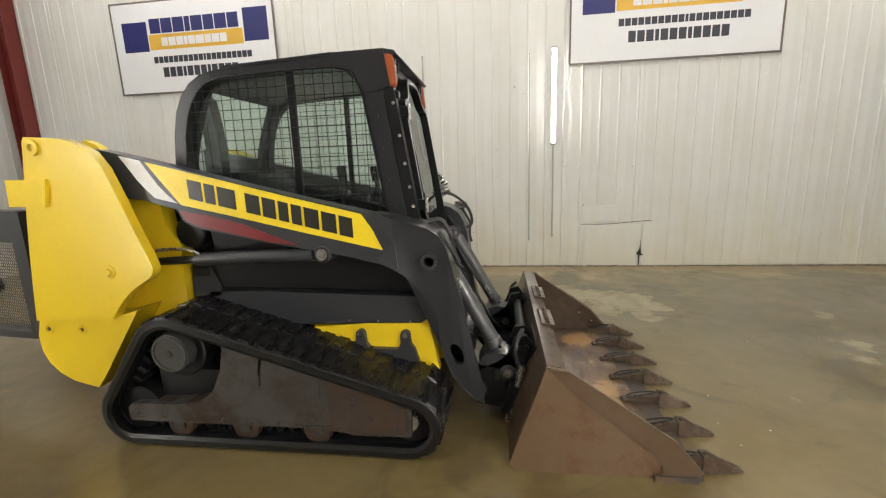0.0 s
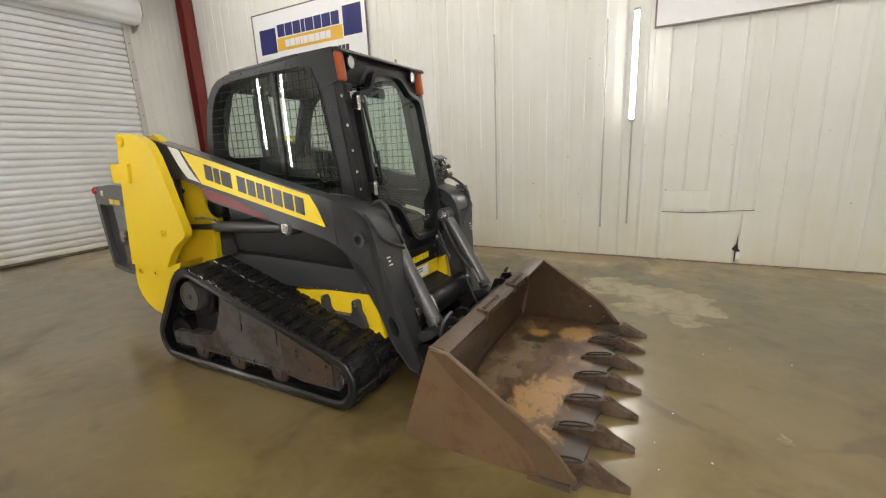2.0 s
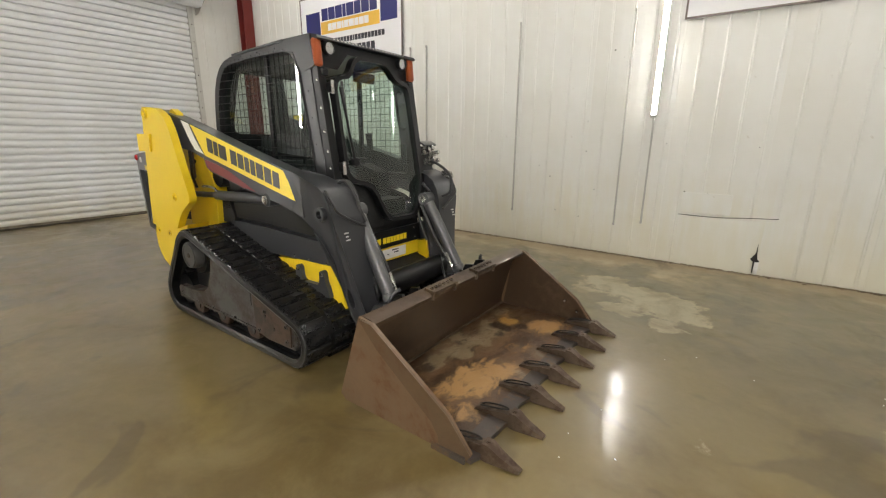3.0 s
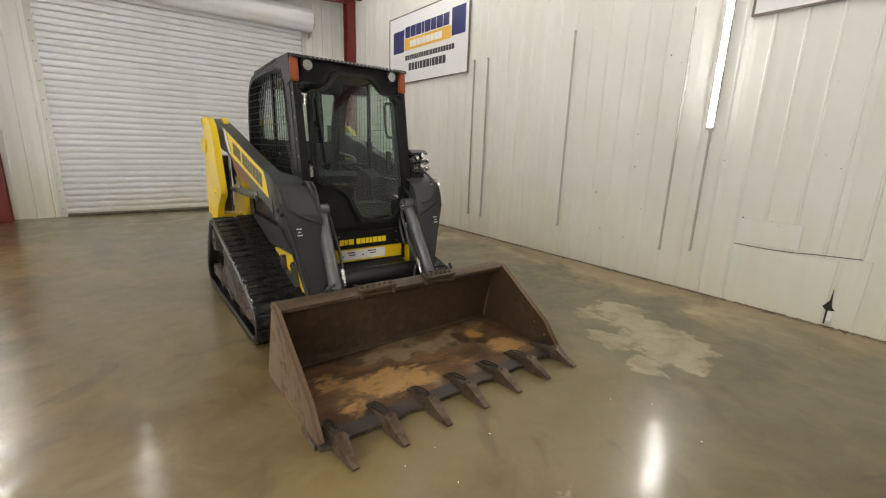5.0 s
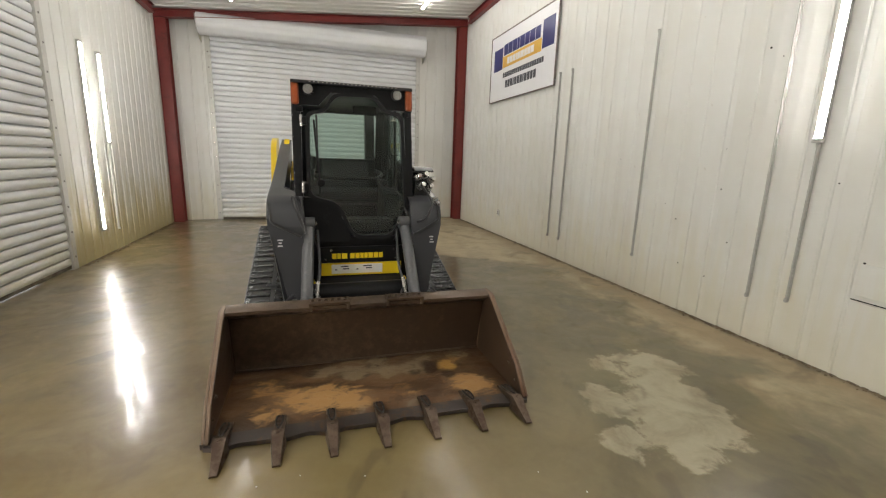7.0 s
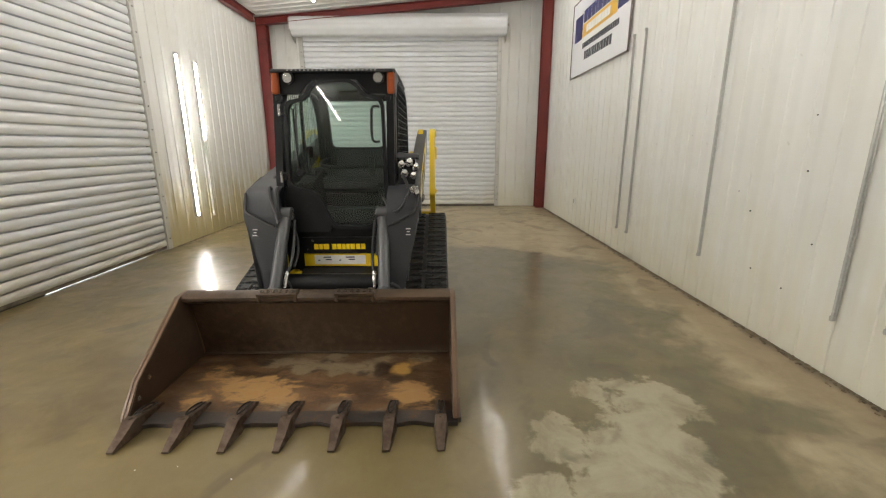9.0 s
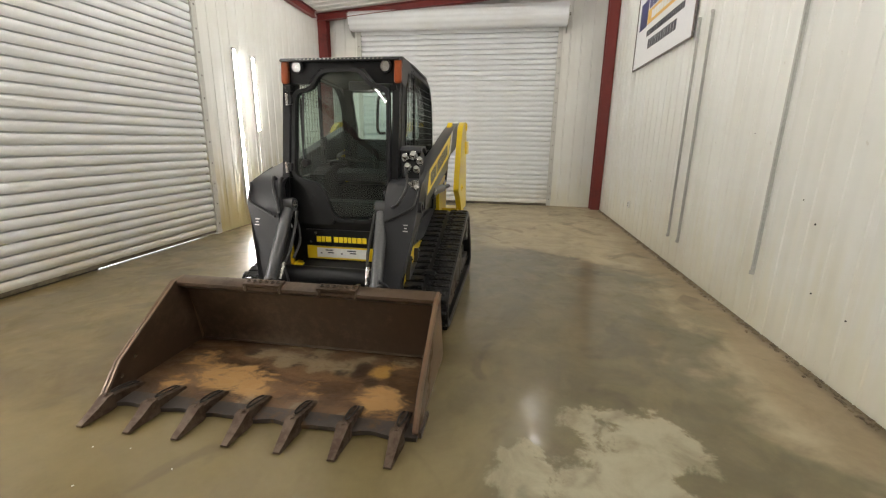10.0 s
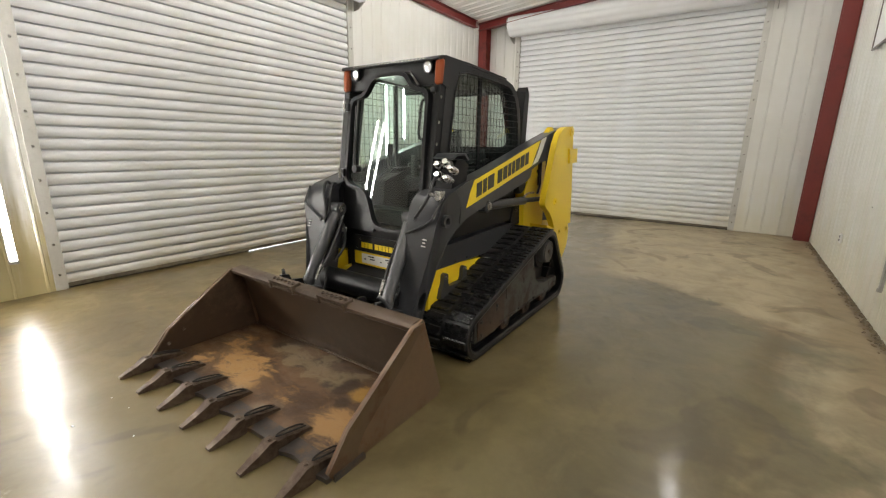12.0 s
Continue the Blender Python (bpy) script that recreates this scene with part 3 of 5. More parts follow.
wall_east = part("wall_east", box((EAST + 0.13, (NORTH + SOUTH) / 2, 2.35), (0.2, NORTH - SOUTH + 0.4, 4.7)), WALL)
tagged(wall_east, "plain white ribbed sheet metal end wall", "wall", kind="structure")
clad(wall_east, (EAST, SOUTH, 0), (0, 1, 0), (-1, 0, 0), [(0, NORTH - SOUTH, 0.0, 4.62)])

# the roof rises from the south eave to the north one
EAVE_S, EAVE_N = 4.06, 4.6
SLOPE = math.atan2(EAVE_N - EAVE_S, NORTH - SOUTH)


def roof_z(y):
    return EAVE_S + (y - SOUTH) * math.tan(SLOPE)


bm = bmesh.new()
pts, x = [], WEST - 0.1
while x < EAST + 0.1:
    pts += [(x, 0.0), (x + 0.17, 0.0), (x + 0.18, -0.02), (x + 0.21, -0.02)]
    x += 0.2286
pts += [(x, 0.0), (x, 0.06), (WEST - 0.1, 0.06)]
ends = []
for y in (SOUTH - 0.1, NORTH + 0.1):
    ends.append([bm.verts.new((u, y, roof_z(y) + v)) for u, v in pts])
for i in range(len(pts)):
    j = (i + 1) % len(pts)
    bm.faces.new((ends[0][i], ends[0][j], ends[1][j], ends[1][i]))
ceiling = part("ceiling", bm, WALL, smooth=20)
tagged(ceiling, "white ribbed metal roof sheets, sloping", "ceiling", kind="structure")


def h_beam(p, q, wide, deep, name, label, side=(0, 0, 1)):
    """A rolled steel section with two flanges and a web."""
    p, q, up = Vector(p), Vector(q), Vector(side).normalized()
    d = (q - p).normalized()
    across = d.cross(up).normalized()
    up = across.cross(d)
    bm = bmesh.new()
    w, h, t = wide / 2, deep / 2, 0.012
    out = [(-w, -h), (w, -h), (w, -h + t), (t / 2, -h + t), (t / 2, h - t), (w, h - t), (w, h), (-w, h), (-w, h - t), (-t / 2, h - t), (-t / 2, -h + t), (-w, -h + t)]
    ends = [[bm.verts.new(c + across * u + up * v) for u, v in out] for c in (p, q)]
    bm.faces.new(ends[0])
    bm.faces.new(ends[1][::-1])
    for i in range(12):
        j = (i + 1) % 12
        bm.faces.new((ends[0][i], ends[1][i], ends[1][j], ends[0][j]))
    ob = part(name, bm, RED_STEEL)
    return tagged(ob, label, "steel beam", kind="structure")


for y, s in ((NORTH - 0.115, 1), (SOUTH + 0.115, -1)):
    h_beam((WEST + 0.26, y, 0.0), (WEST + 0.26, y, roof_z(y) - 0.02), 0.2, 0.2, "column", "red oxide steel column in the corner of the hall", (1, 0, 0))
h_beam((WEST + 0.35, SOUTH + 0.02, roof_z(SOUTH) - 0.09), (WEST + 0.35, NORTH - 0.02, roof_z(NORTH) - 0.09), 0.14, 0.14, "rafter", "red oxide steel rafter under the roof")
for y in (NORTH - 0.07, SOUTH + 0.07):
    h_beam((WEST + 0.6, y, roof_z(y) - 0.09), (EAST, y, roof_z(y) - 0.09), 0.1, 0.14, "eave_beam", "red oxide steel eave strut along the wall top")


def slat_mesh(length):
    h = 0.107
    pts = [(-0.05, 0.0), (-0.044, 0.0), (-0.004, 0.0)]
    for k in range(9):
        a = k / 8
        pts.append((0.002 + 0.015 * math.sin(math.pi * (0.04 + 0.92 * a)) ** 0.8, 0.001 + a * (h - 0.018)))
    pts += [(-0.004, h - 0.0165), (-0.044, h - 0.0165), (-0.044, h - 0.001), (-0.05, h - 0.001)]
    bm = prism(pts, 0.0, length, "y")
    return mesh_from("slat", bm, DOOR_WHITE, 40)


def roller_door(name, width, height, seal, label):
    """A roller shutter in the plane x = 0, facing +x, its foot at the origin; slats run along y."""
    door = root(name, label, "roller door", kind="structure")
    slat = slat_mesh(width)
    k = int(height / 0.107)
    for i in range(k + 1):
        ob = new("slat", slat)
        ob.location = (-0.03 + random.uniform(-0.0015, 0.0015), 0, 0.045 + i * 0.107)
        ob.parent = door
    part("bottom_bar", bevel(box((-0.045, width / 2, 0.034), (0.05, width, 0.044)), 0.004), BOTTOM_BAR, door, "grimy steel bottom bar")
    part("seal", bevel(box((-0.045, width * seal / 2, 0.008), (0.035, width * seal, 0.016)), 0.003), HOSE, door, "black rubber floor seal")
    for y, s in ((0.0, -1), (width, 1)):
        bm = ring([(-0.095, y - 0.02 * s), (0.012, y - 0.02 * s), (0.012, y + 0.075 * s), (-0.095, y + 0.075 * s)], [(-0.09, y - 0.016 * s), (0.006, y - 0.016 * s), (0.006, y + 0.07 * s), (-0.09, y + 0.07 * s)], 0.0, height + 0.02, "z")
        rail = part("guide_rail", bm, RAIL, door, "grimy white guide rail with bolts")
        bolts(rail, [(0.012, y + 0.03 * s, 0.15 + i * 0.3) for i in range(int(height / 0.3))], (1, 0, 0))
    coil = []
    for k in range(56):
        a = k * math.tau / 56
        r = 0.21 + 0.016 * abs(math.sin(math.pi * k / 7))
        coil.append((0.2 + r * math.cos(a), height + 0.2 + r * math.sin(a)))
    part("coil", prism(coil, -0.12, width + 0.12, "y"), DOOR_WHITE, door, "rolled up white door curtain")
    for y in (-0.13, width + 0.13):
        part("bracket", bevel(prism([(-0.04, height - 0.12), (0.1, height - 0.1), (0.42, height + 0.1), (0.42, height + 0.3), (-0.04, height + 0.42)], y - 0.006, y + 0.006, "y"), 0.002), GALV, door, "steel end bracket of the coil")
        part("axle", rod((0.2, y - 0.05, height + 0.2), (0.2, y + 0.05, height + 0.2), 0.03), STEEL, door)
    return door


door_1 = roller_door("door_1", DOOR_W[1] - DOOR_W[0], DOOR_W[2] - 0.04, 1.0, "closed white steel roller door in the end wall")
door_1.matrix_basis = pose(WEST, DOOR_W[0], 0)
door_2 = roller_door("door_2", DOOR_S[1] - DOOR_S[0], DOOR_S[2] - 0.04, 0.5, "closed white steel roller door in the side wall")
door_2.matrix_basis = pose(DOOR_S[1], SOUTH, 0, 0, 0, 90)

# daylight shows through the gap under part of the side door
glow_strip = part("daylight", box((-0.3, SOUTH - 0.45, 0.06), (2.6, 0.02, 0.25)), glow("daylight", (0.95, 0.98, 1.0), 2.5))
tagged(glow_strip, "bright daylight outside the side door", "daylight", kind="structure")
tagged(part("apron", box(((WEST + EAST) / 2, 0, -0.26), (60, 60, 0.1)), DEBRIS), "bare ground round the hall", "ground", kind="structure")

# black tarp behind the coil of the end door
bm = prism([(-2.3, 4.2), (-0.6, 4.22), (-0.4, 4.3), (-1.0, 4.36), (-1.6, 4.3), (-2.28, 4.3)], WEST + 0.32, WEST + 0.345, "x")
tagged(part("tarp", bevel(bm, 0.008), TARP), "scrap of black tarp above the door coil", "tarp")


# ---- tube lamps on walls and roof ----
def tube_lamp(name, length, glowing, label, category="tube lamp", group="", lip=0.03):
    """A tube lamp along z, its foot at the origin, mounted towards -x."""
    lamp = root(name, label, category, group=group)
    w = 0.03 if glowing else 0.009
    # side lips added to keep the tube's glow off the wall beside it
    lip = lip if glowing else 0.012
    section = [(0, -w), (lip, -w), (lip, -w + 0.003), (0.004, -w + 0.006), (0.004, w - 0.006), (lip, w - 0.003), (lip, w), (0, w)]
    part("mount", prism(section, 0.01, length - 0.01, "z"), TUBE_OFF, lamp)
    part("tube", rod((0.026 if glowing else 0.02, 0, 0.03), (0.026 if glowing else 0.02, 0, length - 0.03), 0.0185 if glowing else 0.008, seg=12), glowing or TUBE_OFF, lamp, "glowing white tube" if glowing else "dull unlit tube")
    for z in (0.016, length - 0.016):
        part("end_cap", bevel(box((0.023 if glowing else 0.017, 0, z), (0.046 if glowing else 0.034, 2 * w + 0.004, 0.032)), 0.005), TUBE_OFF, lamp)
    return lamp


LONG, SHORT = 2.42, 1.21
long_lit = tube_lamp("wall_lamp", LONG, LIT, "long lit white tube lamp upright on the wall", group="wall tube lamps")
long_lit.matrix_basis = pose(-2.225, SOUTH + 0.018, 0.34, 0, 0, 90)
for x in (2.68, 4.09, 4.25):
    copy_thing(long_lit, pose(x, SOUTH + 0.018, 0.33, 0, 0, 90))
short_lit = tube_lamp("wall_lamp", SHORT, LIT, "short lit white tube lamp upright on the wall", group="wall tube lamps")
short_lit.matrix_basis = pose(-2.71, SOUTH + 0.018, 1.51, 0, 0, 90)
copy_thing(short_lit, pose(2.335, NORTH - 0.018, 1.63, 0, 0, -90))
long_off = tube_lamp("wall_lamp", LONG, None, "long unlit grey tube lamp upright on the wall", group="wall tube lamps")
long_off.matrix_basis = pose(0.645, NORTH - 0.018, 0.41, 0, 0, -90)
for x, z in ((2.03, 0.365), (-0.89, 0.31), (-1.2, 0.315)):
    copy_thing(long_off, pose(x, NORTH - 0.018, z, 0, 0, -90))
short_off = tube_lamp("wall_lamp", SHORT, None, "short unlit grey tube lamp upright on the wall", group="wall tube lamps")
short_off.matrix_basis = pose(2.34, NORTH - 0.018, 0.42, 0, 0, -90)
copy_thing(short_off, pose(-2.71, SOUTH + 0.018, 0.29, 0, 0, 90))
roof_lamp = tube_lamp("ceiling_lamp", LONG, ROOF_LIT, "long lit white tube lamp under the roof", "ceiling lamp", group="roof tube lamps", lip=0.008)
first = True
for y in (1.94, -1.62):
    for x in (-4.6, -2.1, 0.6, 3.1, 5.6):
        m = Matrix.Translation((x, y, roof_z(y) - 0.03)) @ pose(0, 0, 0, 0, 90, 0)
        if first:
            roof_lamp.matrix_basis, first = m, False
        else:
            copy_thing(roof_lamp, m)


# ---- signs ----
def sign_board(place):
    """A white board 2.44 m by 1.22 m, facing -y, its lower left corner at the origin."""
    sign = root("sign_board", "white advertising board with navy and gold shapes and bars", "sign", group="advertising boards")
    part("panel", bevel(box((1.22, -0.012, 0.61), (2.44, 0.012, 1.22)), 0.002), SIGN_WHITE, sign)
    part("frame", ring([(0, 0), (2.44, 0), (2.44, 1.22), (0, 1.22)], [(0.018, 0.018), (2.422, 0.018), (2.422, 1.202), (0.018, 1.202)], -0.028, -0.004, "y"), FRAME_DARK, sign, "thin dark metal frame")
    right, up, out = (1, 0, 0), (0, 0, 1), (0, -1, 0)
    y = -0.0185
    glyphs("brand_block", NAVY, sign, "large navy block", (0.15, y, 0.57), right, up, out, 0.39, (0.98,))
    glyphs("brand_block", NAVY, sign, "large navy block", (1.99, y, 0.61), right, up, out, 0.42, (0.84,))
    glyphs("brand_block", NAVY, sign, "navy block", (0.58, y, 0.8), right, up, out, 0.19, (0.86, 0.86, 0.88, 0.42, 0.9, 0.8, 0.92, 0.84), gap=0.08)
    part("gold_bar", bevel(box((1.26, y - 0.001, 0.685), (1.42, 0.004, 0.2)), 0.001), GOLD, sign, "gold bar")
    glyphs("brand_block", SIGN_WHITE, sign, "white block", (0.74, y - 0.0035, 0.63), right, up, out, 0.11, (0.85, 0.98, 0.95, 0.45, 0.9, 1.15, 0.85, 1.0, 0.9), gap=0.12)
    glyphs("text_bar", INK, sign, "small dark bar", (0.58, y, 0.41), right, up, out, 0.085, (0.76,) * 10 + (0.4,) + (0.76,) * 9, gap=0.14)
    glyphs("text_bar", INK, sign, "dark bar", (0.7, y, 0.22), right, up, out, 0.13, (0.66,) * 3 + (0.34,) + (0.66,) * 3 + (0.34,) + (0.66,) * 4, gap=0.14)
    sign.matrix_basis = place
    return sign


board = sign_board(pose(-3.79, NORTH - 0.016, 2.572))
copy_thing(board, pose(2.515, NORTH - 0.016, 2.6))


# ---- the track loader: x forward, y to its left, its foot at the origin ----
loader = root("track_loader", "yellow and charcoal compact track loader with an enclosed cab", "track loader")
SIDES = (-1, 1)


def hull(circles):
    """The line of a belt drawn tight round circles (x, z, r)."""
    pts = sorted((x + r * math.cos(k * math.tau / 72), z + r * math.sin(k * math.tau / 72)) for x, z, r in circles for k in range(72))

    def half(seq):
        out = []
        for p in seq:
            while len(out) > 1 and (out[-1][0] - out[-2][0]) * (p[1] - out[-2][1]) - (out[-1][1] - out[-2][1]) * (p[0] - out[-2][0]) <= 0:
                out.pop()
            out.append(p)
        return out[:-1]

    return half(pts) + half(pts[::-1])


def even(line, count):
    """Points at even steps on a closed line, with the outward normal of each."""
    pts = [Vector((x, 0, z)) for x, z in line]
    lens = [(pts[(i + 1) % len(pts)] - p).length for i, p in enumerate(pts)]
    total, out, i, run = sum(lens), [], 0, 0.0
    for k in range(count):
        goal = total * k / count
        while run + lens[i] < goal:
            run += lens[i]
            i += 1
        a, b = pts[i], pts[(i + 1) % len(pts)]
        p = a.lerp(b, (goal - run) / lens[i])
        d = (b - a).normalized()
        out.append((p, Vector((d.z, 0, -d.x)), d))
    return out


def drill(ob, cutter):
    """Cuts the shape of a bmesh out of a thing's mesh."""
    bmesh.ops.recalc_face_normals(cutter, faces=cutter.faces)
    me = bpy.data.meshes.new("cutter")
    cutter.to_mesh(me)
    cutter.free()
    tool = new("cutter", me)
    mod = ob.modifiers.new("cut", "BOOLEAN")
    mod.operation, mod.solver, mod.object = "DIFFERENCE", "EXACT", tool
    done = bpy.data.meshes.new_from_object(ob.evaluated_get(bpy.context.evaluated_depsgraph_get()))
    ob.modifiers.clear()
    ob.data = done
    bpy.data.objects.remove(tool)


LUG = 0.009
IDLERS = ((-0.31, 0.175, 0.175 - LUG), (-0.03, 0.495, 0.222 - LUG), (1.175, 0.172, 0.172 - LUG))
BELT_LINE = hull(IDLERS)
Y_OUT, Y_IN = 0.845, 0.455
Y_MID = (Y_OUT + Y_IN) / 2

lug_bm = bmesh.new()
# a low block each side of the belt's middle, the inner one half a pitch on
for y1, y2, shift, w in ((-0.19, -0.014, 0.0, 0.034), (0.014, 0.19, 0.04, 0.034)):
    foot = [lug_bm.verts.new((shift + u * w, y, -0.003)) for u, y in ((-1, y1), (1, y1), (1, y2), (-1, y2))]
    head = [lug_bm.verts.new((shift + u * w * 0.86, y + (0.006 if y == y1 else -0.006), LUG)) for u, y in ((-1, y1), (1, y1), (1, y2), (-1, y2))]
    lug_bm.faces.new(head)
    for k in range(4):
        lug_bm.faces.new((foot[k], foot[(k + 1) % 4], head[(k + 1) % 4], head[k]))
lug_mesh = mesh_from("lug", lug_bm, RUBBER_LUG)
drive_mesh = mesh_from("drive_lug", bevel(box((0, 0, -0.062), (0.034, 0.1, 0.05)), 0.008), RUBBER)

for s in SIDES:
    track = root("track_unit", "", "")
    track.parent = loader
    belt_pts = even(BELT_LINE, 150)
    bm = bmesh.new()
    section = [(0.0, -0.18), (0.0, 0.18), (0.0, 0.193), (-0.006, 0.199), (-0.02, 0.197), (-0.036, 0.202), (-0.055, 0.192), (-0.042, 0.15), (-0.03, 0.12), (-0.042, 0.1), (-0.042, -0.1), (-0.03, -0.12), (-0.042, -0.15), (-0.055, -0.192), (-0.036, -0.202), (-0.02, -0.197), (-0.006, -0.199), (0.0, -0.193)]
    rows = [[bm.verts.new(p + n * u + Vector((0, s * Y_MID + v, 0))) for u, v in section] for p, n, d in belt_pts]
    for a, b in zip(rows, rows[1:] + rows[:1]):
        for k in range(len(section)):
            bm.faces.new((a[k], a[(k + 1) % len(section)], b[(k + 1) % len(section)], b[k]))
    belt = part("belt", bm, RUBBER, track, "worn black rubber track")
    for p, n, d in even(BELT_LINE, 48):
        ob = new("lug", lug_mesh)
        ob.matrix_basis = Matrix.Translation(p + Vector((0, s * Y_MID, 0))) @ Matrix(((d.x, 0, n.x), (0, 1, 0), (d.z, 0, n.z))).to_4x4()
        ob.parent = track
    for p, n, d in even(BELT_LINE, 62):
        ob = new("drive_lug", drive_mesh)
        ob.matrix_basis = Matrix.Translation(p + Vector((0, s * 0.7, 0))) @ Matrix(((d.x, 0, n.x), (0, 1, 0), (d.z, 0, n.z))).to_4x4()
        ob.parent = track
    # the frame plate between the wheels
    face = s * 0.815
    pts = [(-0.34, 0.125), (-0.345, 0.2), (-0.32, 0.222), (-0.05, 0.228), (0.08, 0.25), (0.16, 0.31), (0.215, 0.42), (0.25, 0.575), (0.3, 0.583), (0.84, 0.438), (1.19, 0.272), (1.185, 0.105), (0.9, 0.1), (0.76, 0.128), (0.1, 0.125)]
    part("frame_plate", bevel(prism(pts, face, s * 0.72), 0.01), FRAME, track, "grimy grey frame plate with rust")
    part("guard_plate", bevel(prism([(0.78, 0.125), (0.775, 0.405), (0.86, 0.4), (1.165, 0.262), (1.16, 0.125)], face + s * 0.002, face + s * 0.012), 0.004), RUSTY_PLATE, track, "rust brown bolted guard plate")
    part("seam", prism([(0.44, 0.505), (0.452, 0.502), (0.42, 0.345), (0.408, 0.348)], face, face + s * 0.006), FRAME, track)
    part("rib_plate", bevel(prism([(0.25, 0.57), (0.3, 0.578), (0.84, 0.433), (0.835, 0.415), (0.3, 0.555)], face, face + s * 0.007), 0.003), FRAME, track)
    part("lower_rail", bevel(prism([(-0.32, 0.135), (1.17, 0.13), (1.17, 0.145), (-0.32, 0.15)], face, face + s * 0.006), 0.002), FRAME, track)
    for x, z in ((0.9, 0.27), (0.99, 0.2)):
        part("grease_hole", rod((x, face + s * 0.011, z), (x, face + s * 0.0135, z), 0.012, seg=10), DARK_GAP, track)
    part("cover_panel", bevel(prism([(0.4, 0.44), (0.43, 0.52), (0.74, 0.435), (0.735, 0.3), (0.52, 0.29)], face, face + s * 0.006), 0.003), FRAME, track)
    bolts(track, [(x, face + s * (0.012 if x > 0.78 else 0.0), z) for x, z in ((0.9, 0.3), (0.82, 0.15), (1.12, 0.15), (1.12, 0.25), (-0.29, 0.17), (0.2, 0.15), (0.5, 0.15), (0.35, 0.14), (0.65, 0.14))], (0, s, 0), 0.011, 0.012, FRAME)
    part("carrier_beam", bevel(box((0.42, s * 0.66, 0.3), (1.3, 0.12, 0.2)), 0.02), BLACK, track)
    # drive hub
    part("drive_hub", bevel(rod((-0.03, s * 0.5, 0.51), (-0.03, s * 0.775, 0.51), 0.155, 0.145, seg=32), 0.008), BLACK, track, "grimy drive motor housing")
    part("hub_cap", bevel(rod((-0.03, s * 0.77, 0.52), (-0.03, s * 0.835, 0.52), 0.107, 0.1, seg=36), 0.008, 2), HUB, track, "round grey hub cap")
    part("hub_rim", bevel(pipe((-0.03, s * 0.833, 0.52), (-0.03, s * 0.843, 0.52), 0.094, 0.08, seg=32), 0.002), HUB, track)
    part("hub_plug", bevel(rod((-0.03, s * 0.836, 0.52), (-0.03, s * 0.846, 0.52), 0.02, seg=6), 0.002), FRAME, track)
    part("hub_face", rod((-0.03, s * 0.835, 0.52), (-0.03, s * 0.838, 0.52), 0.08, seg=28), HUB, track)
    bm = bmesh.new()
    for k in range(24):
        a = k * math.tau / 24
        box((-0.03 + 0.16 * math.cos(a), s * Y_MID, 0.495 + 0.16 * math.sin(a)), (0.05, 0.06, 0.022), Matrix.Rotation(-a, 4, "Y"), bm=bm)
    rod((-0.03, s * (Y_MID - 0.03), 0.495), (-0.03, s * (Y_MID + 0.03), 0.495), 0.14, seg=28, bm=bm)
    part("sprocket", bm, BLACK, track)
    for x, z, r in IDLERS[::2]:
        part("idler_wheel", bevel(pipe((x, s * 0.55, z), (x, s * 0.77, z), r - 0.045, 0.05, seg=32), 0.006), BLACK, track, "grimy black idler wheel")
        part("axle", rod((x, s * 0.5, z), (x, s * 0.8, z), 0.045), STEEL, track)
    for x in (-0.06, 0.31, 0.7):
        part("road_wheel", bevel(rod((x, s * 0.76, 0.11), (x, s * 0.805, 0.11), 0.075, seg=28), 0.006), RUSTY_PLATE, track, "rusty bottom roller")
        part("axle", rod((x, s * 0.74, 0.11), (x, s * 0.812, 0.11), 0.03), FRAME, track)
    for x in (-0.25, 0.12, 0.5, 0.9):
        part("road_wheel", bevel(rod((x, s * 0.5, 0.11), (x, s * 0.7, 0.11), 0.066, seg=20), 0.006), BLACK, track)

# ---- chassis ----
part("belly", bevel(prism([(-0.86, 0.34), (-0.6, 0.25), (1.08, 0.24), (1.15, 0.34), (1.15, 0.76), (0.0, 0.98), (-0.86, 0.98)], -0.43, 0.43), 0.02), BLACK, loader, "black lower hull")
part("engine_cover", bevel(prism([(-1.02, 0.6), (-1.02, 1.22), (-0.85, 1.3), (-0.2, 1.36), (-0.1, 1.0), (-0.1, 0.6)], -0.43, 0.43), 0.03, 2), PLASTIC, loader, "dark engine cover behind the cab")
part("exhaust_stack", bevel(prism([(-0.46, 1.3), (-0.36, 1.3), (-0.38, 1.72), (-0.41, 1.92), (-0.45, 1.96), (-0.49, 1.9), (-0.48, 1.7)], 0.26, 0.36), 0.02, 2), BLACK, loader, "black exhaust stack")
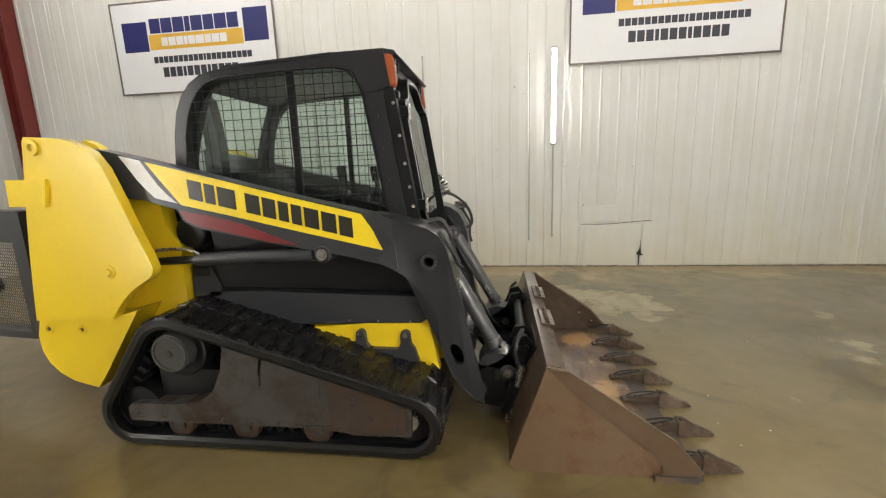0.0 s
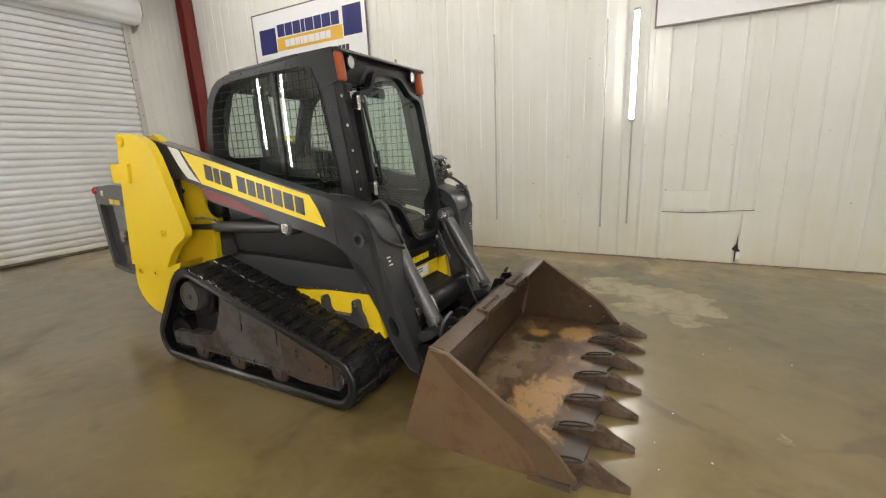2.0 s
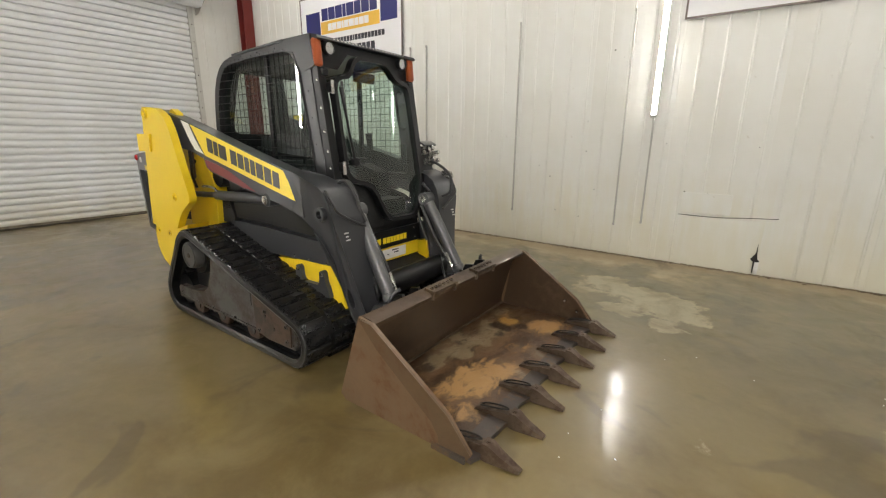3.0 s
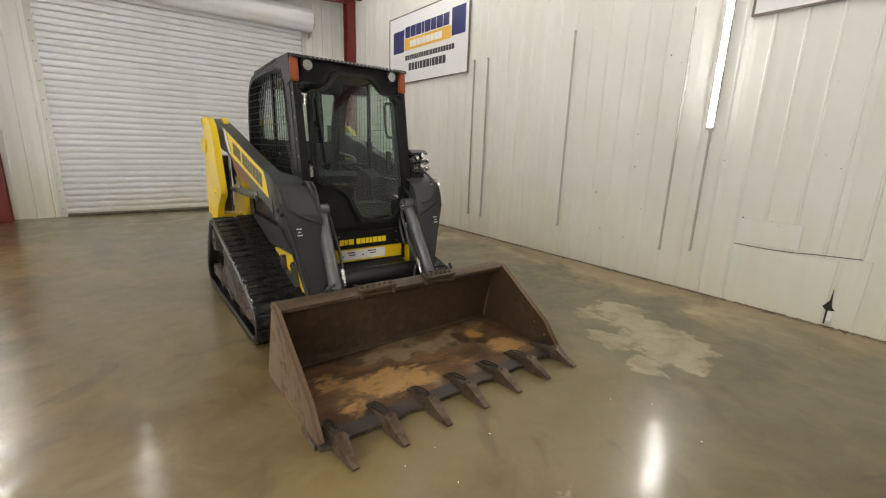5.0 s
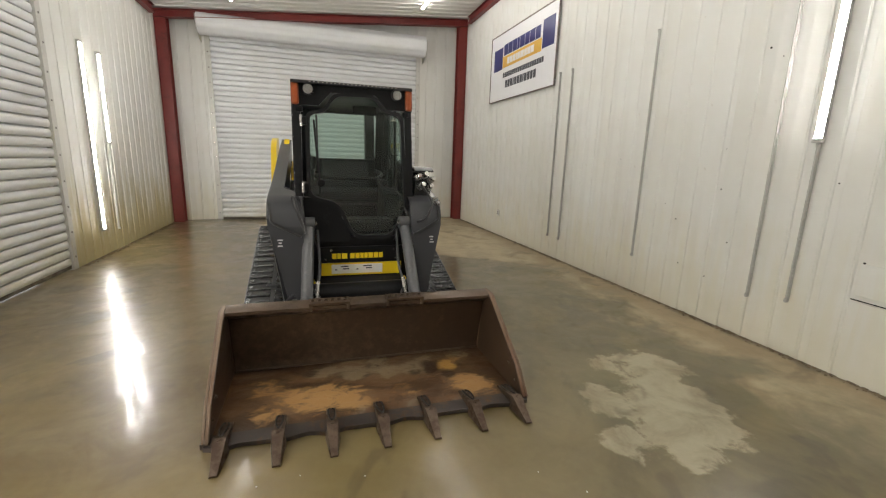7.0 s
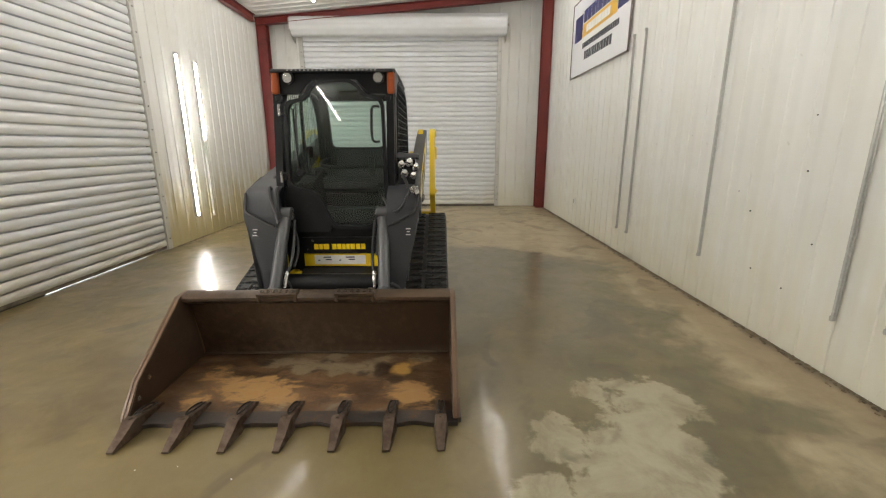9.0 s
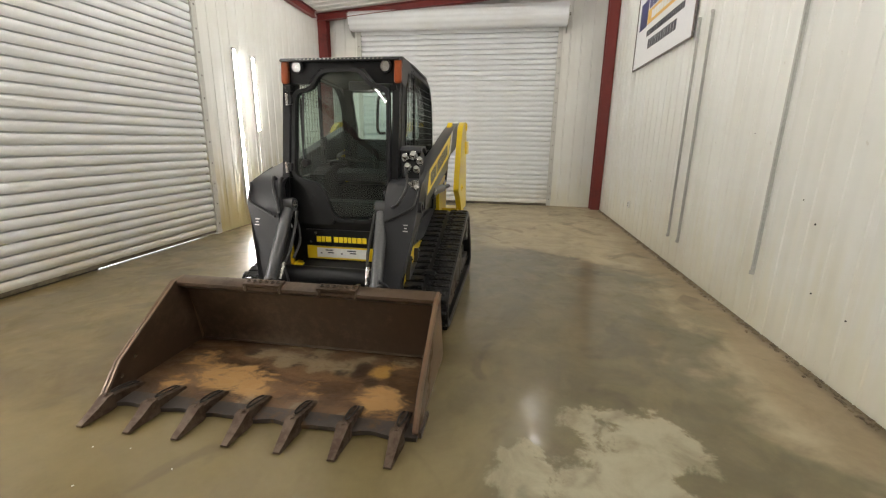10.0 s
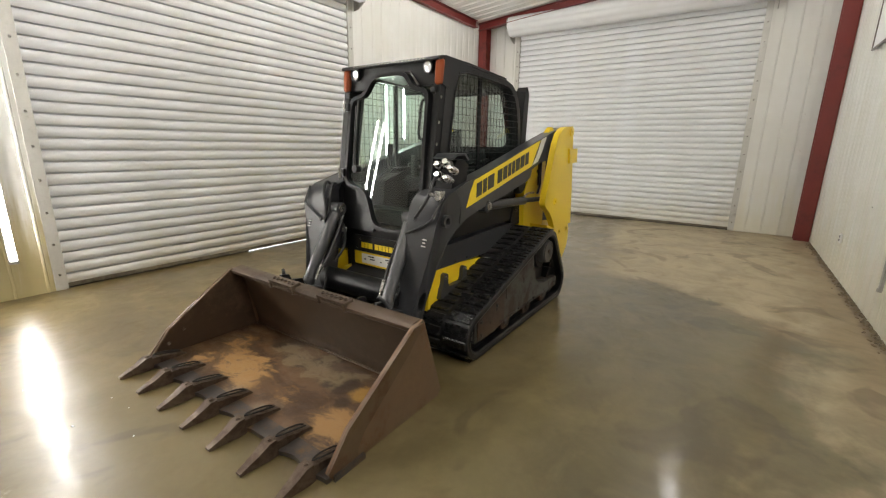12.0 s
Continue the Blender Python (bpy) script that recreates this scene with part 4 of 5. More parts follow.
for s in SIDES:
    part("side_box", bevel(prism([(-0.02, 0.745), (0.3, 0.748), (1.17, 0.722), (1.215, 0.66), (1.235, 0.6), (1.2, 0.575), (0.53, 0.56), (0.1, 0.56), (-0.02, 0.6)], s * 0.43, s * 0.5), 0.008), ARM, loader, "long dark side box")
    part("side_tank", bevel(prism([(0.06, 0.77), (0.02, 0.93), (0.06, 1.1), (0.5, 1.05), (0.98, 0.93), (1.12, 0.85), (1.16, 0.76)], s * 0.42, s * 0.485), 0.015, 2), BLACK, loader, "dark side tank")
    part("side_grip", bevel(prism([(0.06, 0.99), (0.04, 1.17), (0.3, 1.12), (0.42, 1.05), (0.2, 1.0)], s * 0.42, s * 0.51), 0.02, 2), PLASTIC, loader)
    skirt = part("side_skirt", bevel(prism([(0.5, 0.53), (1.235, 0.596), (1.29, 0.3), (1.24, 0.26), (0.5, 0.3)], s * 0.43, s * 0.492), 0.006), YELLOW, loader, "yellow lower side plate")
    tabs = [(0.78, 0.36)]
    for x in (0.86, 1.11):
        tabs += [(x - 0.045, 0.43), (x - 0.028, 0.46)] + [(x + 0.026 * math.cos(k * math.pi / 6), 0.51 + 0.026 * math.sin(k * math.pi / 6)) for k in range(6, -1, -1)] + [(x + 0.03, 0.46), (x + 0.05, 0.43)]
    part("mount_tab", bevel(prism(tabs + [(1.18, 0.36)], s * 0.492, s * 0.525), 0.004), ARM, skirt, "dark bracket with two bolted tabs")
    for x in (0.86, 1.11):
        part("bolt_head", bolt((x, s * 0.525, 0.512), (0, s, 0), 0.011, 0.01), STEEL, skirt)
    bolts(loader, [(x, s * 0.5, 0.585) for x in (0.8, 0.96, 1.14)], (0, s, 0), 0.006, 0.005)
    # inner tower and the tail of the hull
    part("tower", bevel(prism([(-0.62, 0.58), (-0.6, 1.3), (-0.5, 1.36), (-0.22, 1.3), (-0.2, 1.12), (-0.13, 1.0), (-0.14, 0.7), (-0.2, 0.58)], s * 0.44, s * 0.53), 0.012), YELLOW, loader, "yellow lift tower")
    part("tail_block", bevel(prism([(-0.92, 0.64), (-0.95, 0.54), (-0.945, 0.45), (-0.915, 0.38), (-0.86, 0.32), (-0.78, 0.275), (-0.63, 0.238), (-0.56, 0.33), (-0.3, 0.7), (-0.46, 0.655)], s * 0.43, s * 0.7), 0.018, 2), YELLOW, loader, "yellow rear corner of the hull")
    for x in (-0.87, -0.66):
        part("boss", pipe((x, s * 0.69, 0.585), (x, s * 0.706, 0.585), 0.027, 0.017), YELLOW, loader)
    bolts(loader, [(x, s * 0.696, 0.585) for x in (-0.87, -0.66)], (0, s, 0), 0.013, 0.006, RUSTY_PLATE)
    link = part("rear_link", bevel(prism([(-0.735, 1.614), (-0.624, 1.606), (-0.52, 1.595), (-0.44, 1.565), (-0.38, 1.53), (-0.325, 1.45), (-0.279, 1.333), (-0.21, 1.133), (-0.15, 0.975), (-0.14, 0.935), (-0.148, 0.905), (-0.175, 0.88), (-0.23, 0.85), (-0.29, 0.81), (-0.35, 0.755), (-0.395, 0.7), (-0.426, 0.66), (-0.9, 0.645), (-0.878, 0.82), (-0.845, 1.05), (-0.8, 1.32), (-0.757, 1.54), (-0.75, 1.59)], s * 0.73, s * 0.675), 0.008), YELLOW, loader, "tall yellow rear link plate")
    part("pin_boss", bevel(pipe((-0.69, s * 0.72, 1.56), (-0.69, s * 0.745, 1.56), 0.04, 0.018), 0.004), YELLOW, link)
    part("pin", bolt((-0.391, s * 0.735, 0.92), (0, s, 0), 0.02, 0.014), YELLOW, link)
    part("pin_boss", bevel(rod((-0.391, s * 0.725, 0.92), (-0.391, s * 0.738, 0.92), 0.036), 0.003), YELLOW, link)
    part("stop_tab", bevel(prism([(-0.875, 1.405), (-0.64, 1.402), (-0.67, 1.265), (-0.885, 1.268)], s * 0.728, s * 0.748), 0.004), YELLOW, link)
    slot = [(-0.42 + 0.035 * math.cos(k * math.tau / 14), 1.19 + 0.018 * math.sin(k * math.tau / 14)) for k in range(14)]
    part("slot", prism(slot, s * 0.528, s * 0.533), DARK_GAP, loader, "dark slot in the tower")
    part("tower_bracket", bevel(prism([(-0.47, 1.3), (-0.43, 1.32), (-0.41, 1.28), (-0.42, 1.06), (-0.47, 1.04)], s * 0.53, s * 0.548), 0.004), RUSTY_PLATE, loader, "rust brown bracket on the tower")
    part("tower_hose", hose([(-0.36, s * 0.535, 1.36), (-0.4, s * 0.56, 1.3), (-0.385, s * 0.565, 1.18), (-0.42, s * 0.56, 1.08), (-0.38, s * 0.555, 0.98)], 0.011, 8), HOSE, loader)
    part("rubber_boot", bevel(rod((-0.06, s * 0.43, 1.09), (-0.06, s * 0.535, 1.09), 0.095, 0.085, seg=28), 0.008), BLACK, loader, "black rubber boot")
    part("louvre_panel", bevel(prism([(-0.12, 0.72), (-0.1, 0.93), (-0.02, 0.95), (0.06, 0.78), (0.05, 0.72)], s * 0.43, s * 0.5), 0.006), PLASTIC, loader)
    for k in range(5):
        part("louvre", bevel(box((-0.045, s * 0.502, 0.84 + k * 0.018), (0.09, 0.008, 0.007)), 0.002), BLACK, loader)
    part("lug_plate", bevel(prism([(-0.6, 1.56), (-0.53, 1.6), (-0.46, 1.565), (-0.42, 1.5), (-0.6, 1.5)], s * 0.55, s * 0.6), 0.006), YELLOW, loader)
    # loader arm: the sloping boom and the leg in front
    boom = part("boom", bevel(prism([(-0.7, 1.6), (-0.388, 1.534), (-0.187, 1.484), (-0.004, 1.438), (0.382, 1.334), (0.729, 1.247), (0.955, 1.195), (1.1, 1.158), (1.12, 0.905), (1.051, 0.925), (0.88, 0.97), (0.646, 1.012), (0.47, 1.042), (0.32, 1.075), (0.066, 1.128), (0.0, 1.16), (-0.03, 1.225), (-0.21, 1.278), (-0.372, 1.297), (-0.7, 1.36)], s * 0.635, s * 0.535), 0.012, 2), ARM, loader, "charcoal loader boom with decals")
    leg_pts = [(1.02, 1.18), (1.177, 1.137), (1.275, 1.108), (1.33, 1.07), (1.365, 1.008), (1.388, 0.924), (1.4, 0.81), (1.42, 0.65), (1.45, 0.47), (1.485, 0.32), (1.54, 0.19), (1.525, 0.12), (1.47, 0.14), (1.36, 0.27), (1.32, 0.38), (1.305, 0.5), (1.28, 0.64), (1.225, 0.775), (1.148, 0.867), (1.051, 0.925), (1.02, 0.95)]
    bm = bmesh.new()

    def skin(z, x):
        out = 0.5 + 0.135 * min(1.0, max(0.0, (z - 0.35) / 0.6))
        inn = 0.375 + 0.03 * min(1.0, max(0.0, (z - 0.3) / 0.5))
        if x < 1.16:
            inn = max(inn, 0.405 + (1.16 - x) / 0.14 * 0.13)
        return out, inn

    outer = [bm.verts.new((x, s * skin(z, x)[0], z)) for x, z in leg_pts]
    inner = [bm.verts.new((x, s * skin(z, x)[1], z)) for x, z in leg_pts]
    bm.faces.new(outer)
    bm.faces.new(inner[::-1])
    for i in range(len(leg_pts)):
        j = (i + 1) % len(leg_pts)
        bm.faces.new((outer[i], outer[j], inner[j], inner[i]))
    bmesh.ops.triangulate(bm, faces=[f for f in bm.faces if len(f.verts) > 4])
    leg = part("arm_leg", bevel(bm, 0.014, 2, 40), ARM, loader, "charcoal cast leg of the loader arm")
    oval = [(1.39 + 0.036 * math.cos(k * math.tau / 20) - 0.012 * math.sin(k * math.tau / 20), 0.41 + 0.066 * math.sin(k * math.tau / 20)) for k in range(20)]
    rim = [(1.39 + (x - 1.39) * 1.2, 0.41 + (z - 0.41) * 1.14) for x, z in oval]
    bore = prism(oval, s * 0.405, s * 0.6)
    rod((1.278, s * 0.55, 0.943), (1.278, s * 0.7, 0.943), 0.025, seg=18, bm=bore)
    drill(leg, bore)
    part("pin_ring", bevel(pipe((1.278, s * 0.615, 0.943), (1.278, s * 0.645, 0.943), 0.042, 0.025), 0.003), ARM, leg)
    # dark discs at the bottom of both bores, their shade put into the colour
    part("pin_hole_shade", rod((1.278, s * 0.545, 0.943), (1.278, s * 0.556, 0.943), 0.025, seg=18), DARK_GAP, leg)
    part("oval_shade", prism(oval, s * 0.4, s * 0.41), DARK_GAP, leg, "near-black disc for the shade in the oval opening")
    part("oval_rim", bevel(ring(rim, oval, s * 0.48, s * 0.523), 0.003), ARM, leg)
    part("crease", hose([(1.33, s * 0.63, 1.09), (1.385, s * 0.615, 1.0), (1.4, s * 0.6, 0.96), (1.405, s * 0.5, 0.9), (1.42, s * 0.41, 0.86)], 0.0095, 8), HOSE, leg)
    for k in range(3):
        part("warning_mark", box((1.408 + 0.007 * k, s * 0.555, 0.835 - 0.02 * k), (0.003, 0.034 - 0.014 * (k == 1), 0.008)), DECAL_WHITE, leg, "small white mark")
    # decals
    f, g = s * 0.6335, s * 0.6368
    part("decal", prism([(-0.172, 1.472), (0.25, 1.364), (0.6, 1.272), (0.95, 1.184), (1.0, 1.11), (1.05, 1.003), (0.6, 1.108), (0.3, 1.18), (-0.005, 1.25)], f, g), DECAL_YELLOW, boom, "yellow stripe")
    part("decal", prism([(-0.316, 1.508), (-0.2, 1.48), (-0.165, 1.425), (-0.117, 1.354), (-0.066, 1.298), (-0.02, 1.257), (-0.145, 1.288), (-0.19, 1.335), (-0.232, 1.385), (-0.274, 1.45)], f, g), DECAL_WHITE, boom, "white curved stripe")
    if s < 0:
        part("decal", prism([(-0.018, 1.222), (0.15, 1.19), (0.32, 1.145), (0.62, 1.03), (0.47, 1.048), (0.32, 1.083), (0.07, 1.138), (0.008, 1.168)], f, g), DECAL_RED, boom, "dark red stripe")
    widths = (0.78, 0.58, 1.0, 0, 0.78, 0.72, 0.55, 0.55, 0.78, 0.78, 0.72)
    if s < 0:
        glyphs("brand_block", DECAL_BLACK, boom, "", (0.05, g, 1.281), (1, 0, -0.252), (0.0, 0, 1), (0, s, 0), 0.098, widths, gap=0.15)
    else:
        glyphs("brand_block", DECAL_BLACK, boom, "", (0.92, g, 1.062), (-1, 0, 0.252), (0.0, 0, 1), (0, s, 0), 0.098, widths, gap=0.15)
    # lift cylinder
    lift = part("lift_cylinder", bevel(rod((0.0, s * 0.585, 0.952), (0.68, s * 0.6, 0.98), 0.036, seg=24), 0.004), ARM, loader, "charcoal lift cylinder")
    part("piston_rod", rod((-0.42, s * 0.58, 0.93), (0.0, s * 0.585, 0.952), 0.022), BLACK, lift)
    part("clevis", bevel(rod((0.734, s * 0.53, 0.983), (0.734, s * 0.64, 0.983), 0.045, seg=24), 0.005), ARM, lift)
    part("pin_cap", bolt((0.734, s * 0.645, 0.983), (0, s, 0), 0.02, 0.01), STEEL, lift)
    part("feed_pipe", hose([(-0.25, s * 0.57, 1.0), (-0.1, s * 0.59, 1.01), (0.0, s * 0.6, 1.0), (0.04, s * 0.6, 0.97)], 0.009, 8), STEEL, lift)
    # tilt cylinder in front of the cab
    a, b = Vector((1.3, s * 0.36, 0.935)), Vector((1.66, s * 0.395, 0.29))
    tilt = part("tilt_cylinder", bevel(rod(a.lerp(b, 0.05), a.lerp(b, 0.8), 0.042, seg=24), 0.004), CYLINDER, loader, "grey tilt cylinder")
    part("piston_rod", rod(a.lerp(b, 0.8), b, 0.021), CHROME, tilt, "bright chrome rod")
    part("gland", bevel(rod(a.lerp(b, 0.76), a.lerp(b, 0.82), 0.047, seg=24), 0.004), CYLINDER, tilt)
    part("eye", bevel(pipe(a + Vector((0, -0.045, 0)), a + Vector((0, 0.045, 0)), 0.048, 0.02), 0.005), CYLINDER, tilt)
    part("pin", bolt(a + Vector((0, s * 0.045, 0)), (0, s, 0), 0.018, 0.014), STEEL, tilt)
    part("pin", bolt(a + Vector((0, -s * 0.045, 0)), (0, -s, 0), 0.018, 0.014), STEEL, tilt)
    part("feed_hose", hose([a + Vector((0.0, -s * 0.06, -0.05)), a.lerp(b, 0.25) + Vector((-0.03, -s * 0.075, 0)), a.lerp(b, 0.5) + Vector((-0.02, -s * 0.085, 0)), a.lerp(b, 0.72) + Vector((0.0, -s * 0.06, 0.0))], 0.011, 8), HOSE, tilt)
    bm = rod(a.lerp(b, 0.6) + Vector((0, -s * 0.07, 0)), a.lerp(b, 0.7) + Vector((0, -s * 0.07, 0)), 0.015, seg=6)
    rod(a.lerp(b, 0.68) + Vector((0, -s * 0.07, 0)), a.lerp(b, 0.76) + Vector((0, -s * 0.07, 0)), 0.011, seg=10, bm=bm)
    part("fitting", bm, STEEL, tilt)

# hoses over the knees
for pts in (((1.24, -0.47, 1.1), (1.31, -0.46, 1.13), (1.36, -0.44, 1.06), (1.375, -0.41, 0.96), (1.4, -0.385, 0.88)), ((1.22, -0.43, 1.1), (1.29, -0.415, 1.12), (1.335, -0.4, 1.04), (1.36, -0.39, 0.9))):
    part("hydraulic_hose", hose(pts, 0.012, 8), HOSE, loader)
for pts in (((1.12, 0.5, 1.2), (1.26, 0.52, 1.2), (1.38, 0.56, 1.1), (1.42, 0.5, 0.98), (1.34, 0.42, 0.94)), ((1.3, 0.36, 0.92), (1.24, 0.33, 0.86), (1.28, 0.31, 0.74), (1.34, 0.31, 0.62)), ((1.26, 0.36, 1.05), (1.3, 0.4, 0.98), (1.34, 0.405, 0.9)), ((1.34, -0.34, 0.9), (1.29, -0.31, 0.8), (1.31, -0.29, 0.66), (1.4, -0.3, 0.55))):
    part("hydraulic_hose", hose(pts, 0.011, 8), HOSE, loader)

# coupler block on the left knee
block = part("coupler_block", bevel(prism([(1.0, 1.17), (0.98, 1.29), (1.04, 1.325), (1.12, 1.32), (1.16, 1.26), (1.18, 1.13)], 0.47, 0.6), 0.012, 2), BLACK, loader, "hydraulic coupler block with bright fittings")
for x, y, z, r in ((1.12, 0.49, 1.285, 0.026), (1.11, 0.548, 1.3, 0.029), (1.13, 0.598, 1.265, 0.024), (1.15, 0.515, 1.22, 0.027), (1.15, 0.578, 1.205, 0.023)):
    d = Vector((0.85, 0.12, 0.3)).normalized()
    p = Vector((x, y, z - 0.02))
    part("coupler", bevel(rod(p, p + d * 0.075, r, seg=18), 0.003), STEEL, block, "zinc plated quick coupler")
    part("collar", bevel(rod(p + d * 0.075, p + d * 0.11, r * 0.78, r * 0.7, seg=18), 0.003), CHROME, block)
part("coupler_guard", bevel(prism([(1.0, 1.325), (1.05, 1.365), (1.15, 1.362), (1.2, 1.335), (1.19, 1.325), (1.145, 1.35), (1.055, 1.352), (1.01, 1.315)], 0.465, 0.62), 0.003), ARM, loader, "bent dark guard plate")
bm = rod((1.3, 0.605, 1.08), (1.36, 0.62, 1.1), 0.022, seg=8)
box((1.31, 0.6, 1.11), (0.05, 0.05, 0.05), bm=bm)
rod((1.33, 0.57, 1.11), (1.38, 0.58, 1.12), 0.014, seg=8, bm=bm)
part("drain_fitting", bevel(bm, 0.003), STEEL, loader, "zinc fitting on the left leg")

# ---- front of the hull between the arms ----
part("torque_tube", bevel(rod((1.4, -0.39, 0.41), (1.4, 0.39, 0.41), 0.085, seg=32), 0.006), BLACK, loader, "black cross tube")
front = part("front_plate", bevel(prism([(-0.33, 0.34), (0.36, 0.34), (0.36, 0.81), (-0.33, 0.81)], 1.16, 1.205, "x"), 0.008), BLACK, loader, "black front plate")
part("name_plate", bevel(prism([(-0.28, 0.61), (0.36, 0.605), (0.36, 0.735), (-0.28, 0.735)], 1.203, 1.222, "x"), 0.006), BLACK, front)
glyphs("brand_block", DECAL_YELLOW, front, "yellow block", (1.2225, -0.195, 0.64), (0, 1, 0), (0, 0, 1), (1, 0, 0), 0.043, (0.8, 0.62, 1.0, 0, 0.8, 0.76, 0.6, 0.6, 0.85, 0.8, 0.76), gap=0.14)
part("yellow_strip", bevel(prism([(-0.28, 0.505), (0.355, 0.5), (0.355, 0.6), (-0.28, 0.605)], 1.203, 1.215, "x"), 0.004), YELLOW, front, "yellow strip")
part("warning_label", prism([(-0.2, 0.518), (0.2, 0.516), (0.2, 0.59), (-0.2, 0.592)], 1.2145, 1.2175, "x"), DECAL_WHITE, front, "worn white label")
for y, z, w in ((-0.1, 0.575, 0.06), (-0.09, 0.555, 0.05), (0.08, 0.575, 0.07), (0.09, 0.556, 0.05), (-0.165, 0.55, 0.016), (0.0, 0.55, 0.016)):
    part("text_bar", box((1.218, y, z), (0.002, w, 0.009)), INK, front)
part("step", bevel(prism([(1.2, 0.4), (1.31, 0.37), (1.34, 0.4), (1.33, 0.45), (1.21, 0.49)], -0.29, 0.35, "y"), 0.012, 2), PLASTIC, loader, "black front step")
part("cab_floor", bevel(box((0.55, 0, 0.78), (1.22, 0.84, 0.06)), 0.01), PLASTIC, loader)
bolts(front, [(1.2225, y, z) for y, z in ((-0.24, 0.64), (0.31, 0.635), (-0.2, 0.71), (0.3, 0.71))], (1, 0, 0), 0.006, 0.005)
part("skid_plate", bevel(prism([(1.1, 0.25), (1.3, 0.33), (1.22, 0.46), (1.12, 0.46)], -0.4, 0.4), 0.01), YELLOW, loader, "yellow lower front plate")

# ---- cab ----
CAB_OUT = [(-0.16, 1.08), (-0.148, 1.464), (-0.128, 1.62), (-0.1, 1.73), (-0.06, 1.81), (-0.005, 1.873), (0.06, 1.912), (0.15, 1.933), (0.5, 1.957), (0.86, 1.968), (1.02, 1.968), (1.045, 1.8), (1.085, 1.5), (1.15, 1.06)]
CAB_IN = [(-0.085, 1.13), (-0.075, 1.46), (-0.058, 1.6), (-0.032, 1.7), (0.002, 1.775), (0.045, 1.83), (0.095, 1.868), (0.17, 1.89), (0.5, 1.905), (0.8, 1.905), (0.895, 1.885), (0.94, 1.78), (0.985, 1.5), (1.05, 1.11)]
for s in SIDES:
    side = part("cab_side", bevel(ring(CAB_OUT, CAB_IN, s * 0.4, s * 0.452), 0.012, 2), CAB, loader, "dark grey rounded cab side frame")
    one_sided(part("side_window", prism(CAB_IN, s * 0.415, s * 0.42), SIDE_GLASS, side, "tinted side window"), (0, s, 0))
    part("window_bar", bevel(prism([(0.53, 1.12), (0.565, 1.12), (0.565, 1.905), (0.53, 1.905)], s * 0.408, s * 0.427), 0.003), BLACK, side)
    # woven guard before the window, wire by wire

    def inside(x, z):
        k = False
        for i, (x1, z1) in enumerate(CAB_IN):
            x2, z2 = CAB_IN[i - 1]
            if (z1 > z) != (z2 > z) and x < (x2 - x1) * (z - z1) / (z2 - z1) + x1:
                k = not k
        return k

    for i in range(22):
        x = -0.03 + i * 0.0515
        zs = [1.1 + 0.01 * k for k in range(84) if inside(x, 1.1 + 0.01 * k)]
        if len(zs) > 2:
            part("guard_wire", rod((x, s * 0.457, zs[0] - 0.02), (x, s * 0.457, zs[-1] + 0.02), 0.0021, seg=5), BLACK, side)
    for i in range(15):
        z = 1.16 + i * 0.0515
        xs = [-0.1 + 0.01 * k for k in range(120) if inside(-0.1 + 0.01 * k, z)]
        if len(xs) > 2:
            part("guard_wire", rod((xs[0] - 0.02, s * 0.461, z), (xs[-1] + 0.02, s * 0.461, z), 0.0021, seg=5), BLACK, side)
    for (x1, z1), (x2, z2) in zip(CAB_IN, CAB_IN[1:] + CAB_IN[:1]):
        part("guard_rim", rod((x1, s * 0.457, z1), (x2, s * 0.457, z2), 0.0055, seg=6), BLACK, side)
    bolts(side, [(x, s * 0.452, z) for x, z in ((0.12, 1.912), (0.3, 1.925), (0.5, 1.93), (0.7, 1.934), (0.9, 1.93), (0.985, 1.84), (1.01, 1.66), (1.03, 1.5), (1.05, 1.34), (1.08, 1.2), (-0.1, 1.45), (-0.105, 1.3))], (0, s, 0), 0.005, 0.005, CAB)
    part("rain_rail", bevel(prism([(0.2, 1.935), (0.8, 1.962), (0.8, 1.975), (0.2, 1.948)], s * 0.452, s * 0.462), 0.003), CAB, side)
    # front post
    post = part("front_post", bevel(prism([(1.02, 1.8), (1.1, 1.8), (1.255, 0.8), (1.1, 0.8), (1.1, 1.06)], s * 0.447, s * 0.392), 0.008), BLACK, loader, "black front cab post")
    bolts(post, [(1.085 + (1.8 - z) * 0.15, s * 0.448, z) for z in (1.72, 1.56, 1.42, 1.3, 1.2)], (0, s, 0), 0.006, 0.005)
    part("visor_cheek", bevel(prism([(0.76, 1.974), (1.06, 1.978), (1.088, 1.8), (1.0, 1.775), (0.935, 1.815)], s * 0.457, s * 0.44), 0.004), CAB, loader, "dark grey visor cheek")
    lens = box((1.085, s * 0.428, 1.876), (0.052, 0.055, 0.165), Matrix.Rotation(radians(-6), 4, "Y"))
    part("marker_lamp", bevel(lens, 0.02, 3), ORANGE, loader, "amber marker lamp")
    head = part("head_lamp", bevel(pipe((1.065, s * 0.335, 1.915), (1.1, s * 0.335, 1.912), 0.044, 0.036, seg=24), 0.003), BLACK, loader, "round work lamp")
    bm = rod((1.07, s * 0.335, 1.914), (1.093, s * 0.335, 1.912), 0.012, 0.037, seg=24)
    part("reflector", bm, REFLECTOR, head, "bright faceted reflector")
    part("visor_bracket", bevel(box((1.1, s * 0.4, 1.765), (0.04, 0.05, 0.04)), 0.006), BLACK, loader)

